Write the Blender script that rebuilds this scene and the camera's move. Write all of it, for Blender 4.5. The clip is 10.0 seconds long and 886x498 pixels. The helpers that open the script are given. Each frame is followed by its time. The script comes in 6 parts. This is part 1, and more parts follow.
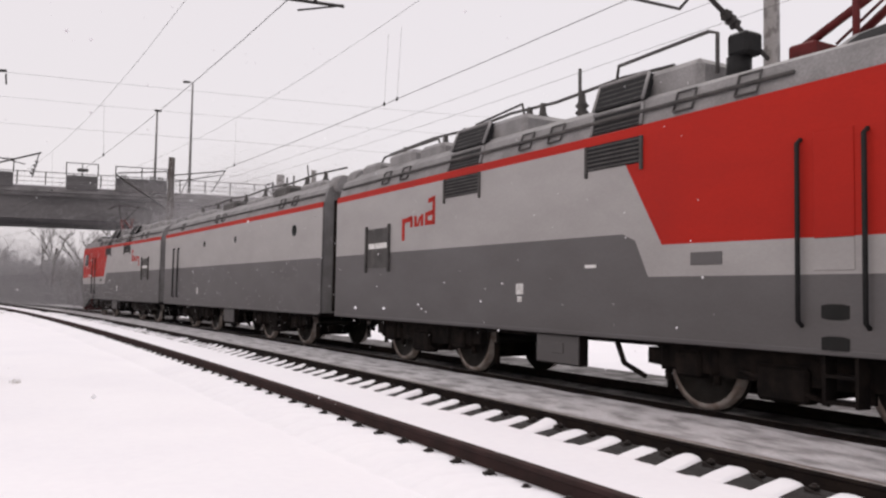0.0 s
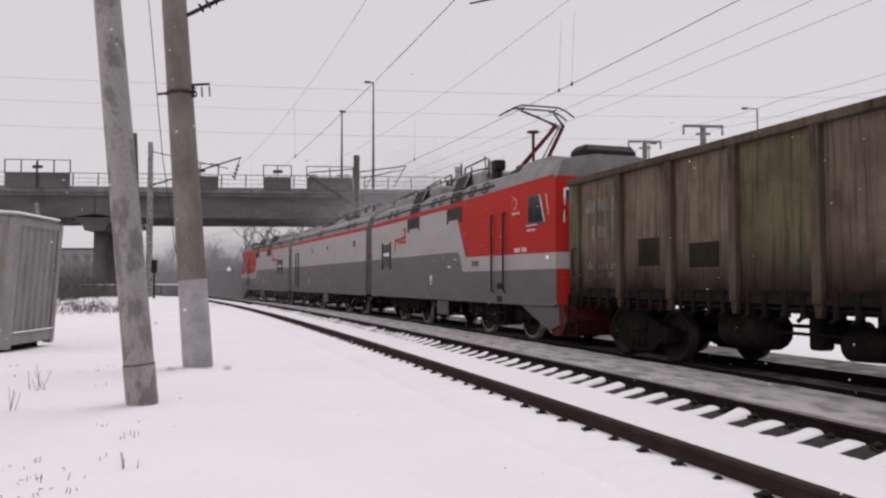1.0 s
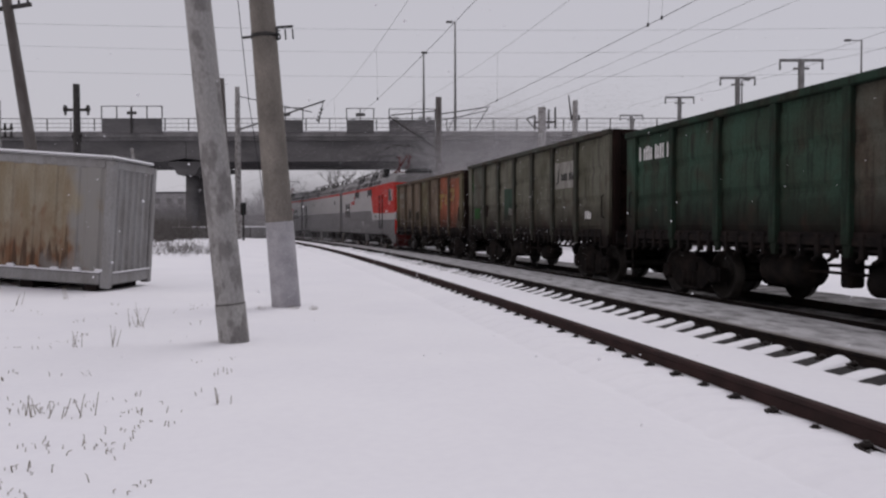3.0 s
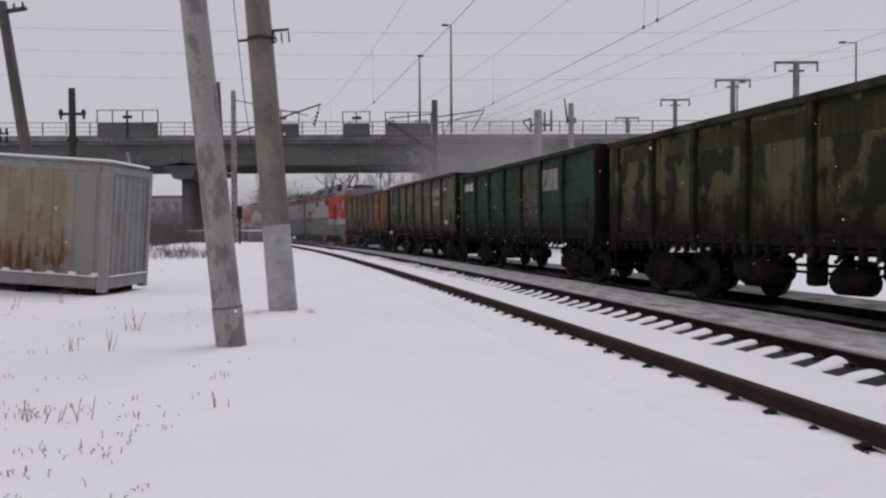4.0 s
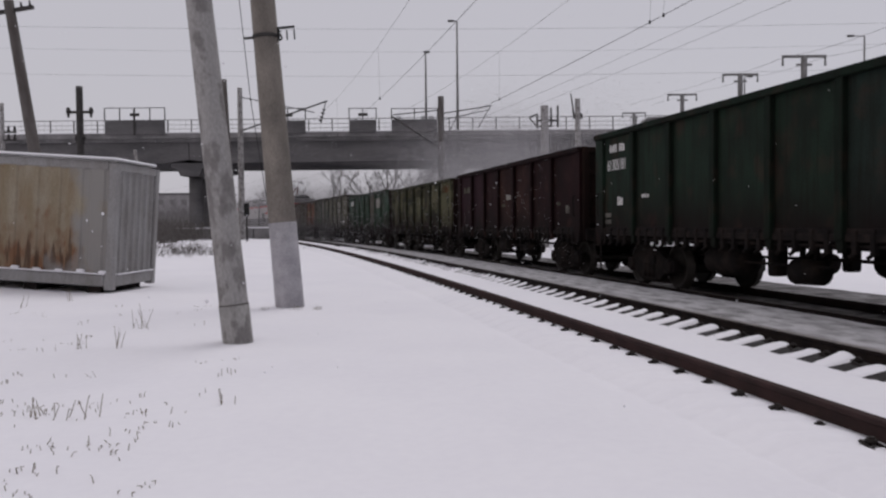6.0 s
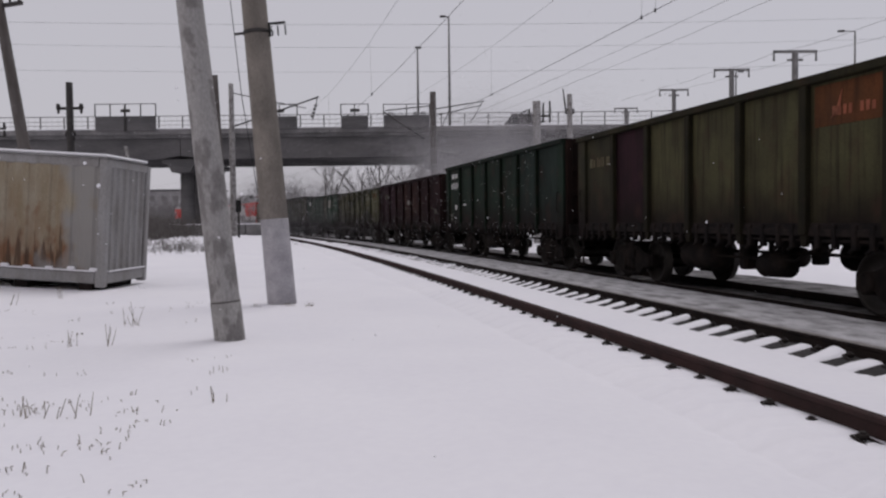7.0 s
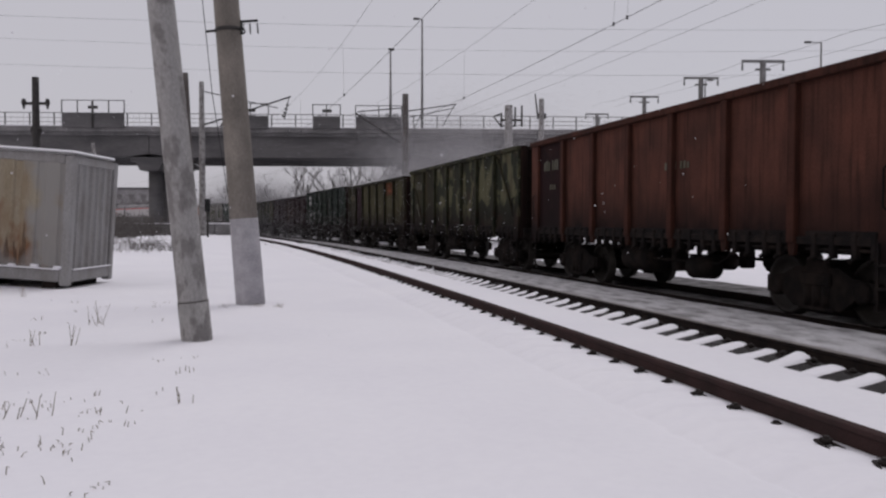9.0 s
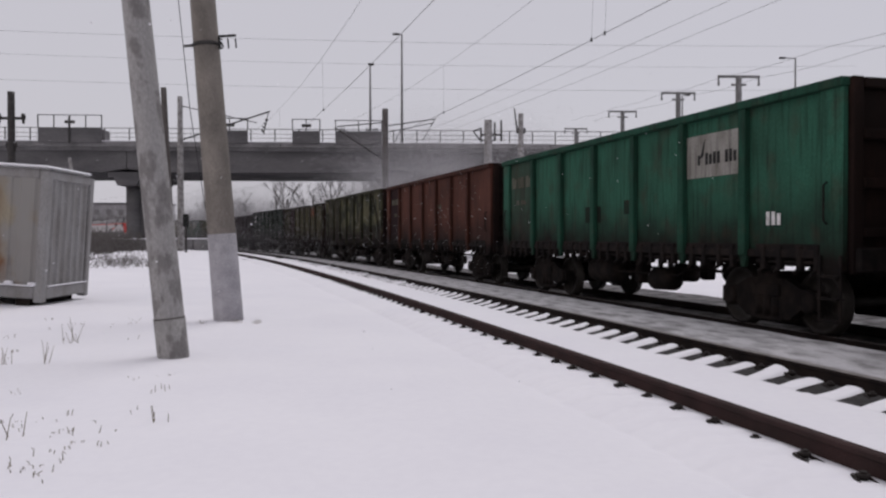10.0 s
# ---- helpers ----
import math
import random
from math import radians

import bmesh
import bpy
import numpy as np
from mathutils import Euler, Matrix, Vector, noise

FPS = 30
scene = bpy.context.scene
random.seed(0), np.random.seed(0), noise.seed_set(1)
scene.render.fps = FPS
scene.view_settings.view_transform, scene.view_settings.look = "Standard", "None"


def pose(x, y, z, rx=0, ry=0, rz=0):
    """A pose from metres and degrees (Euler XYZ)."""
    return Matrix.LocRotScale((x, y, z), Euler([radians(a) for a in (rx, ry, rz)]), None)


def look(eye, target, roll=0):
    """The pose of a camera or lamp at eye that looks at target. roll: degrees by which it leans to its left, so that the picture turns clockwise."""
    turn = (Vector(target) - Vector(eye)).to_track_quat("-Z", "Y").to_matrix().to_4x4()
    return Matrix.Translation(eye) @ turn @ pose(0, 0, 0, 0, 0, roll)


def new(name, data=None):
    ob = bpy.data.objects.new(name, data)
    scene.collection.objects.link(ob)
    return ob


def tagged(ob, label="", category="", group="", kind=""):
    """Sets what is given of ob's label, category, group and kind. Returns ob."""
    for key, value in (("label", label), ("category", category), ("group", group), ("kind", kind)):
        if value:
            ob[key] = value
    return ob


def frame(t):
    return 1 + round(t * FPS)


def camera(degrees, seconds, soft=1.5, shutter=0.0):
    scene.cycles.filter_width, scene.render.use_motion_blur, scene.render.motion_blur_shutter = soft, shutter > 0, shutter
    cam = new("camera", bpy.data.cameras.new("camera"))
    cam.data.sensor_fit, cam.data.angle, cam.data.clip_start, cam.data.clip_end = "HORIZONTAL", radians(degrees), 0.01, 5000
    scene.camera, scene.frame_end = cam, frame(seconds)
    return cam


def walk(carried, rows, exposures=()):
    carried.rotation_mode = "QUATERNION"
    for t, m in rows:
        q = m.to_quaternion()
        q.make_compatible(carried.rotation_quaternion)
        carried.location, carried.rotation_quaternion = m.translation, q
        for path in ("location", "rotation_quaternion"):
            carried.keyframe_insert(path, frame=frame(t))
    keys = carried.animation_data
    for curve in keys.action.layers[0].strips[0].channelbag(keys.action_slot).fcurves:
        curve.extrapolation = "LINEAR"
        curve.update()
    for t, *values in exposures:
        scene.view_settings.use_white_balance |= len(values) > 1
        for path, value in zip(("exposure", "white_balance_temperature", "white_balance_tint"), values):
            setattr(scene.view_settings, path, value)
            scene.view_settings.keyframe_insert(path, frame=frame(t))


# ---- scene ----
cam = camera(57.0, 10.0, soft=2.35)
PATH = [
    (0.0, (0.006, -0.022, 1.061), (0.624, 1.877, 1.174), 1.0),
    (0.1, (-0.020, -0.022, 1.062), (0.481, 1.911, 1.175), 0.95),
    (0.2, (-0.020, -0.025, 1.060), (0.437, 1.920, 1.171), 1.3),
    (0.3, (-0.015, -0.025, 1.058), (0.417, 1.924, 1.178), 1.3),
    (0.5, (0.0, -0.027, 1.044), (0.376, 1.934, 1.15), 0.6),
    (1, (0.008, -0.048, 1.058), (0.199, 1.941, 1.139), -0.1),
    (1.5, (0.002, -0.059, 1.048), (0.136, 1.936, 1.058), 1.3),
    (2, (0.002, -0.065, 1.051), (-0.001, 1.934, 0.989), 0.4),
    (2.5, (0.001, 0.001, 1.053), (0.001, 2.0, 0.978), 0.0),
    (3.8, (-0.011, 0.036, 1.048), (-0.037, 2.034, 1.020), -0.2),
    (4, (-0.011, 0.036, 1.047), (-0.012, 2.035, 0.995), -0.3),
    (4.5, (-0.014, 0.065, 1.051), (0.008, 2.064, 0.99), -0.4),
    (5, (-0.014, 0.049, 1.049), (-0.027, 2.048, 0.986), -0.3),
    (5.5, (-0.004, 0.026, 1.049), (-0.028, 2.025, 0.991), -0.5),
    (7, (0.004, 0.042, 1.056), (0.004, 2.041, 0.984), -0.7),
    (7.5, (0.004, 0.048, 1.046), (-0.003, 2.046, 0.969), -1.0),
    (8, (0.013, 0.039, 1.048), (0.045, 2.034, 0.911), -0.8),
    (8.5, (0.008, 0.067, 1.062), (0.066, 2.063, 0.943), -0.4),
    (9, (0.001, 0.054, 1.051), (0.073, 2.051, 0.985), 0.1),
    (9.5, (0.004, 0.052, 1.048), (0.062, 2.05, 1.003), -0.1),
    (10, (0.013, 0.079, 1.056), (0.133, 2.076, 1.025), -0.1),
]
EXPOSURES = [(0.0, 0.70, 6900, 8), (0.3, 0.58, 6900, 8), (0.7, 0.46, 6850, 8), (1.0, 0.42, 6750, 8), (1.5, 0.36, 6700, 8), (2.0, 0.16, 6550, 8), (2.5, 0.05, 6450, 8), (3.5, 0.10, 6450, 8), (4.5, 0.08, 6450, 8), (5.5, 0.05, 6450, 8), (7.5, 0.02, 6450, 8), (8.2, -0.12, 6450, 8), (8.5, -0.12, 6450, 8), (9.0, 0.05, 6450, 8), (10.0, 0.17, 6450, 8)]

walk(cam, [(t, look(eye, aim, roll)) for t, eye, aim, roll in PATH], EXPOSURES)

# ---- world and sun ----
world = bpy.data.worlds.new("overcast_sky")
scene.world = world
world.use_nodes = True
wn, wl = world.node_tree.nodes, world.node_tree.links
sky = wn.new("ShaderNodeTexSky")
sky.sky_type, sky.sun_disc = "NISHITA", False
sky.sun_elevation, sky.sun_rotation = radians(28), radians(-120)
sky.dust_density = 4.0
cloud = wn.new("ShaderNodeMixRGB")
cloud.inputs[0].default_value = 0.9
cloud.inputs[2].default_value = (5.4, 5.13, 5.62, 1)
wl.new(sky.outputs[0], cloud.inputs[1])
wl.new(cloud.outputs[0], wn["Background"].inputs[0])
wn["Background"].inputs[1].default_value = 0.1
sun = new("sun", bpy.data.lights.new("sun", "SUN"))
sun.data.energy, sun.data.angle, sun.data.color = 0.95, radians(45), (1.0, 0.95, 0.97)
sun.matrix_world = look((0, 0, 0), (-0.45, -0.55, -1.0))


# ---- materials ----
def mat(name, color, rough=0.7, metal=0.0, other=None, scale=6.0, amount=0.5, grain=60.0, bump=0.15,
        stretch=(1, 1, 1), coords="Object", sharp=0.25, per_object=0.0, spec=0.3, soot=None, fleck=0.35):
    """A worn surface: a base colour, a second colour in patches of about 1/scale metres, fine grain and relief."""
    m = bpy.data.materials.new(name)
    m.use_nodes = True
    n, l = m.node_tree.nodes, m.node_tree.links
    b = n["Principled BSDF"]
    b.inputs["Roughness"].default_value, b.inputs["Metallic"].default_value = rough, metal
    b.inputs["Specular IOR Level"].default_value = spec
    tc, mp = n.new("ShaderNodeTexCoord"), n.new("ShaderNodeMapping")
    mp.inputs["Scale"].default_value = stretch
    l.new(tc.outputs[coords], mp.inputs[0])
    big, fine = n.new("ShaderNodeTexNoise"), n.new("ShaderNodeTexNoise")
    big.inputs["Scale"].default_value, big.inputs["Detail"].default_value = scale, 6
    fine.inputs["Scale"].default_value, fine.inputs["Detail"].default_value = grain, 3
    l.new(mp.outputs[0], big.inputs["Vector"])
    l.new(mp.outputs[0], fine.inputs["Vector"])
    ramp = n.new("ShaderNodeValToRGB")
    c = 0.62 - 0.24 * amount
    ramp.color_ramp.elements[0].position, ramp.color_ramp.elements[1].position = c - sharp / 2, c + sharp / 2
    o = other or tuple(v * 0.65 for v in color)
    ramp.color_ramp.elements[0].color, ramp.color_ramp.elements[1].color = (*color, 1), (*o, 1)
    l.new(big.outputs[0], ramp.inputs[0])
    mix = n.new("ShaderNodeMixRGB")
    mix.blend_type, mix.inputs[0].default_value = "OVERLAY", fleck
    l.new(ramp.outputs[0], mix.inputs[1])
    l.new(fine.outputs[0], mix.inputs[2])
    last = mix.outputs[0]
    if per_object:
        info, hsv = n.new("ShaderNodeObjectInfo"), n.new("ShaderNodeHueSaturation")
        rng = n.new("ShaderNodeMapRange")
        rng.inputs["To Min"].default_value, rng.inputs["To Max"].default_value = 1 - per_object, 1 + per_object
        l.new(info.outputs["Random"], rng.inputs[0])
        l.new(rng.outputs[0], hsv.inputs["Value"])
        l.new(last, hsv.inputs["Color"])
        last = hsv.outputs[0]
    if soot:
        # spray dirt thrown up from the wheels, with a ragged upper edge
        sep, add, rng2 = n.new("ShaderNodeSeparateXYZ"), n.new("ShaderNodeMath"), n.new("ShaderNodeMapRange")
        rag = n.new("ShaderNodeTexNoise")
        rag.inputs["Scale"].default_value, rag.inputs["Detail"].default_value = 1.6, 5
        l.new(tc.outputs["Object"], sep.inputs[0])
        l.new(tc.outputs["Object"], rag.inputs["Vector"])
        add.operation = "MULTIPLY_ADD"
        add.inputs[1].default_value = -0.9
        l.new(rag.outputs[0], add.inputs[0])
        l.new(sep.outputs[2], add.inputs[2])
        rng2.inputs["From Min"].default_value, rng2.inputs["From Max"].default_value = soot[0], soot[1]
        rng2.inputs["To Min"].default_value, rng2.inputs["To Max"].default_value = soot[2], 0.0
        l.new(add.outputs[0], rng2.inputs[0])
        dirt = n.new("ShaderNodeMixRGB")
        dirt.inputs[2].default_value = (0.011, 0.007, 0.007, 1)
        l.new(rng2.outputs[0], dirt.inputs[0])
        l.new(last, dirt.inputs[1])
        last = dirt.outputs[0]
        for size, lo, hi, shape, tone, most in ((2.2, 0.54, 0.70, (1, 1, 0.8), (0.050, 0.025, 0.019, 1), 0.38), (5.0, 0.50, 0.72, (2.5, 2.5, 0.16), (0.011, 0.008, 0.007, 1), 0.6)):
            mp2, spot, thr, over = n.new("ShaderNodeMapping"), n.new("ShaderNodeTexNoise"), n.new("ShaderNodeMapRange"), n.new("ShaderNodeMixRGB")
            mp2.inputs["Scale"].default_value = shape
            mp2.inputs["Location"].default_value = (color[0] * 90, color[1] * 70, 3.0)
            spot.inputs["Scale"].default_value, spot.inputs["Detail"].default_value = size, 5
            thr.inputs["From Min"].default_value, thr.inputs["From Max"].default_value, thr.inputs["To Max"].default_value = lo, hi, most
            l.new(tc.outputs["Object"], mp2.inputs[0])
            l.new(mp2.outputs[0], spot.inputs["Vector"])
            l.new(spot.outputs[0], thr.inputs[0])
            l.new(thr.outputs[0], over.inputs[0])
            l.new(last, over.inputs[1])
            over.inputs[2].default_value = tone
            last = over.outputs[0]
    l.new(last, b.inputs["Base Color"])
    bp = n.new("ShaderNodeBump")
    bp.inputs["Strength"].default_value, bp.inputs["Distance"].default_value = bump, 0.02
    l.new(fine.outputs[0], bp.inputs["Height"])
    l.new(bp.outputs[0], b.inputs["Normal"])
    return m


def glass_mat(name, color):
    m = mat(name, color, 0.12, 0.0, scale=2, amount=0.2, bump=0.0, spec=0.35)
    return m


SNOW = mat("snow", (0.80, 0.79, 0.82), 0.85, other=(0.75, 0.74, 0.78), scale=0.6, amount=0.5, grain=14, bump=0.04, sharp=0.5, fleck=0.12)
SNOW_THIN = mat("thin_snow_on_ballast", (0.50, 0.49, 0.505), 0.9, other=(0.22, 0.213, 0.215), scale=4.0, amount=0.34, grain=30, bump=0.9, sharp=0.25, stretch=(1.0, 0.45, 1))
BALLAST = mat("dark_ballast", (0.06, 0.055, 0.054), 0.95, other=(0.26, 0.25, 0.255), scale=2.8, amount=0.34, grain=25, bump=1.0, sharp=0.3)
RAIL_RUST = mat("rail_rust", (0.046, 0.027, 0.026), 0.85, other=(0.032, 0.021, 0.020), scale=5, grain=80, bump=0.3, spec=0.1)
# rail steel made near-black, the shadow along the far rail included in its colour
RAIL_DARK = mat("rail_dark", (0.013, 0.010, 0.010), 0.85, other=(0.022, 0.016, 0.014), scale=5, grain=80, bump=0.3, spec=0.1)
RAIL_HEAD = mat("rail_head", (0.22, 0.20, 0.19), 0.45, 0.6, scale=8, bump=0.05)
SLEEPER = mat("wet_concrete_sleeper", (0.020, 0.018, 0.018), 0.9, other=(0.034, 0.031, 0.031), scale=9, grain=90, bump=0.4, per_object=0.2)
CLIP = mat("rusty_clip", (0.02, 0.014, 0.012), 0.8, bump=0.2)
CONCRETE = mat("pole_concrete", (0.30, 0.29, 0.285), 0.9, other=(0.185, 0.175, 0.172), scale=6.5, amount=0.38, grain=45, bump=0.5, stretch=(1, 1, 0.55), sharp=0.10)
CONCRETE_B = mat("old_pole_concrete", (0.24, 0.215, 0.19), 0.9, other=(0.15, 0.135, 0.12), scale=2.5, amount=0.5, grain=45, bump=0.5, stretch=(1, 1, 0.5))
DARKPOLE = mat("tarred_wood", (0.075, 0.065, 0.06), 0.9, other=(0.11, 0.10, 0.095), scale=4, bump=0.4, stretch=(1, 1, 0.3))
WHITEWASH = mat("grey_white_wash", (0.40, 0.385, 0.41), 0.85, other=(0.31, 0.30, 0.32), scale=5, amount=0.5, grain=50, bump=0.4)
# girder and pier grey, raised a little in colour to stand in for haze
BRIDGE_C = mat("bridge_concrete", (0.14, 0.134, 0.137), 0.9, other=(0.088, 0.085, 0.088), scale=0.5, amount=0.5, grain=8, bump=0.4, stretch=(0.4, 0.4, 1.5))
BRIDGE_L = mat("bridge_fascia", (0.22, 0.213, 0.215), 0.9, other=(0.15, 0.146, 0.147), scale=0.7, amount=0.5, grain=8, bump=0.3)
STEEL_G = mat("galvanised_steel", (0.22, 0.215, 0.215), 0.6, 0.3, scale=3, bump=0.1)
STEEL_D = mat("dark_steel", (0.05, 0.046, 0.045), 0.6, 0.3, scale=5, bump=0.2)
UNDER = mat("sooty_underframe", (0.010, 0.0083, 0.0083), 0.9, other=(0.024, 0.018, 0.016), scale=4, grain=50, bump=0.4, amount=0.35, spec=0.12)
WHEEL = mat("wheel_steel", (0.035, 0.030, 0.028), 0.6, 0.4, scale=6, bump=0.2)
TYRE = mat("wheel_rim_bright", (0.42, 0.38, 0.36), 0.5, 0.4, other=(0.25, 0.2, 0.18), scale=6, bump=0.1)
WIRE = mat("wire", (0.05, 0.048, 0.05), 0.6, 0.4, bump=0.0)
LOCO_L = mat("locomotive_light_grey", (0.38, 0.365, 0.365), 0.5, other=(0.32, 0.305, 0.305), scale=1.2, amount=0.45, grain=30, bump=0.015, stretch=(0.7, 0.7, 1.6), sharp=0.5, fleck=0.10)
LOCO_D = mat("locomotive_dark_grey", (0.125, 0.119, 0.123), 0.5, other=(0.10, 0.093, 0.095), scale=1.2, amount=0.5, grain=30, bump=0.015, stretch=(0.7, 0.7, 1.6), sharp=0.5, fleck=0.10)
LOCO_R = mat("locomotive_red", (0.42, 0.020, 0.013), 0.5, other=(0.35, 0.018, 0.013), scale=1.2, amount=0.4, grain=30, bump=0.015, stretch=(0.7, 0.7, 1.6), sharp=0.5, spec=0.12, fleck=0.10)
LOCO_ROOF = mat("locomotive_roof_grey", (0.27, 0.262, 0.266), 0.6, other=(0.20, 0.195, 0.197), scale=2, amount=0.5, grain=30, bump=0.1)
ROOF_DARK = mat("roof_gear_dark", (0.055, 0.052, 0.052), 0.7, other=(0.09, 0.085, 0.083), scale=4, bump=0.2)
GRILLE = mat("grille_black", (0.012, 0.012, 0.013), 0.7, scale=5, bump=0.1)
DARKRED = mat("primer_red_gear", (0.13, 0.018, 0.018), 0.7, scale=5, bump=0.2)
GLASS = glass_mat("dark_glass", (0.015, 0.018, 0.020))
WHITE = mat("white_paint", (0.75, 0.74, 0.74), 0.7, other=(0.5, 0.49, 0.48), scale=9, amount=0.4, bump=0.1)
BLACK = mat("black_paint", (0.012, 0.012, 0.012), 0.7, bump=0.1)
CONT_W = mat("container_faded_paint", (0.33, 0.315, 0.29), 0.75, other=(0.27, 0.235, 0.17), scale=1.2, amount=0.5, grain=30, bump=0.15, stretch=(2.5, 2.5, 0.6))
CONT_G = mat("container_grey", (0.27, 0.265, 0.265), 0.75, other=(0.215, 0.205, 0.20), scale=2, amount=0.4, grain=30, bump=0.15, stretch=(2, 2, 0.6))
RUSTY = mat("container_rust", (0.285, 0.25, 0.19), 0.85, other=(0.22, 0.175, 0.115), scale=1.4, amount=0.45, grain=40, bump=0.3, stretch=(3, 3, 0.55), sharp=0.3)
DRY = mat("dry_grass", (0.13, 0.105, 0.075), 0.9, other=(0.20, 0.17, 0.12), scale=9, bump=0.0)
BARK = mat("bare_branches", (0.085, 0.075, 0.07), 0.9, other=(0.13, 0.12, 0.115), scale=4, bump=0.1)
WOODS = mat("far_bare_woods", (0.15, 0.14, 0.14), 0.95, other=(0.21, 0.2, 0.205), scale=1.0, bump=0.0)
WALL_FAR = mat("far_wall", (0.33, 0.32, 0.325), 0.9, other=(0.25, 0.24, 0.25), scale=0.4, bump=0.1)


PAINTS = {}


def paint(name, a, b, amount=0.45, scale=1.3, sharp=0.25, soot=(0.75, 1.75, 0.97)):
    PAINTS[name] = (a, b)
    return mat(name, a, 0.7, other=b, scale=scale, amount=amount, grain=35, bump=0.15, stretch=(1, 1, 0.7), sharp=sharp, spec=0.06, soot=soot)


# ---- mesh helpers ----
def box(bm, x0, x1, y0, y1, z0, z1, mi=0, bevel=0.0):
    r = bmesh.ops.create_cube(bm, size=1.0, matrix=Matrix.LocRotScale(((x0 + x1) / 2, (y0 + y1) / 2, (z0 + z1) / 2), None, (abs(x1 - x0), abs(y1 - y0), abs(z1 - z0))))
    vs = r["verts"]
    fs = {f for v in vs for f in v.link_faces}
    for f in fs:
        f.material_index = mi
    if bevel:
        es = list({e for v in vs for e in v.link_edges})
        bmesh.ops.bevel(bm, geom=es, offset=bevel, segments=1, affect="EDGES", clamp_overlap=True)
    return vs


def rod(bm, a, b, r0, r1=None, n=8, mi=0):
    """A tapered round bar from a to b."""
    a, b = Vector(a), Vector(b)
    r1 = r0 if r1 is None else r1
    q = (b - a).to_track_quat("Z", "Y")
    rings = []
    for c, r in ((a, r0), (b, r1)):
        rings.append([bm.verts.new(c + q @ Vector((r * math.cos(k * math.tau / n), r * math.sin(k * math.tau / n), 0))) for k in range(n)])
    for k in range(n):
        f = bm.faces.new((rings[0][k], rings[0][(k + 1) % n], rings[1][(k + 1) % n], rings[1][k]))
        f.material_index, f.smooth = mi, n > 5
    for ring, rev in ((rings[0], True), (rings[1], False)):
        f = bm.faces.new(ring[::-1] if rev else ring)
        f.material_index = mi


def pipe(bm, pts, r, n=6, mi=0):
    """One bent round bar through the points."""
    pts = [Vector(p) for p in pts]
    u, rings = None, []
    for k, p in enumerate(pts):
        d = (pts[min(k + 1, len(pts) - 1)] - pts[max(k - 1, 0)])
        d = d.normalized() if d.length > 1e-6 else (pts[k] - pts[k - 1]).normalized()
        u = d.orthogonal() if u is None else u - d * u.dot(d)
        u.normalize()
        v = d.cross(u)
        rings.append([bm.verts.new(p + (u * math.cos(j * math.tau / n) + v * math.sin(j * math.tau / n)) * r) for j in range(n)])
    for a, b in zip(rings[:-1], rings[1:]):
        for j in range(n):
            f = bm.faces.new((a[j], a[(j + 1) % n], b[(j + 1) % n], b[j]))
            f.material_index, f.smooth = mi, n > 5
    for ring in (rings[0][::-1], rings[-1]):
        bm.faces.new(ring).material_index = mi


def lathe(bm, prof, n=16, mi=0, axis="Z", centre=(0, 0, 0)):
    """A turned body: prof is a list of (radius, height)."""
    c = Vector(centre)
    rings = []
    for r, h in prof:
        ring = []
        for k in range(n):
            a = k * math.tau / n
            v = Vector((r * math.cos(a), r * math.sin(a), h))
            if axis == "Y":
                v = Vector((v.x, v.z, v.y))
            elif axis == "X":
                v = Vector((v.z, v.x, v.y))
            ring.append(bm.verts.new(c + v))
        rings.append(ring)
    for a, b in zip(rings[:-1], rings[1:]):
        for k in range(n):
            f = bm.faces.new((a[k], a[(k + 1) % n], b[(k + 1) % n], b[k]))
            f.material_index, f.smooth = mi, True
    for ring in (rings[0], rings[-1]):
        f = bm.faces.new(ring)
        f.material_index = mi


def prism(bm, outline, y0, y1, mi=0):
    """An outline in x, z pushed from y0 to y1."""
    a = [bm.verts.new((x, y0, z)) for x, z in outline]
    b = [bm.verts.new((x, y1, z)) for x, z in outline]
    n = len(outline)
    fs = [bm.faces.new(a), bm.faces.new(b[::-1])]
    for k in range(n):
        fs.append(bm.faces.new((a[k], b[k], b[(k + 1) % n], a[(k + 1) % n])))
    for f in fs:
        f.material_index = mi


def mesh_of(name, bm, *mats):
    bmesh.ops.recalc_face_normals(bm, faces=bm.faces)
    me = bpy.data.meshes.new(name)
    bm.to_mesh(me)
    bm.free()
    for m in mats:
        me.materials.append(m)
    return me


def put(name, me, parent=None, m=None, label=""):
    ob = new(name, me)
    if parent:
        ob.parent = parent
    if m is not None:
        ob.matrix_basis = m
    return tagged(ob, label)


def part(name, bm, mats, parent, label="", m=None):
    mats = mats if isinstance(mats, (list, tuple)) else (mats,)
    return put(name, mesh_of(name, bm, *mats), parent, m, label)


# ---- the two tracks: a left-hand curve that tightens ----
HEAD0, K0, K1, X0 = radians(10.787), 0.001882, 0.000008, 3.932
SPACING, Z2 = 5.46, -0.405
GS = np.arange(-60.0, 330.01, 0.1)
GTH = HEAD0 + K0 * GS + K1 * GS ** 2 / 2
_mid = (GTH[1:] + GTH[:-1]) / 2
GX = np.concatenate([[0], np.cumsum(-np.sin(_mid) * np.diff(GS))])
GY = np.concatenate([[0], np.cumsum(np.cos(_mid) * np.diff(GS))])
GX, GY = GX - GX[600] + X0, GY - GY[600]
_x2, _y2 = GX + SPACING * np.cos(GTH), GY + SPACING * np.sin(GTH)
GL2 = np.concatenate([[0], np.cumsum(np.hypot(np.diff(_x2), np.diff(_y2)))])
GL2 = GL2 - GL2[600]


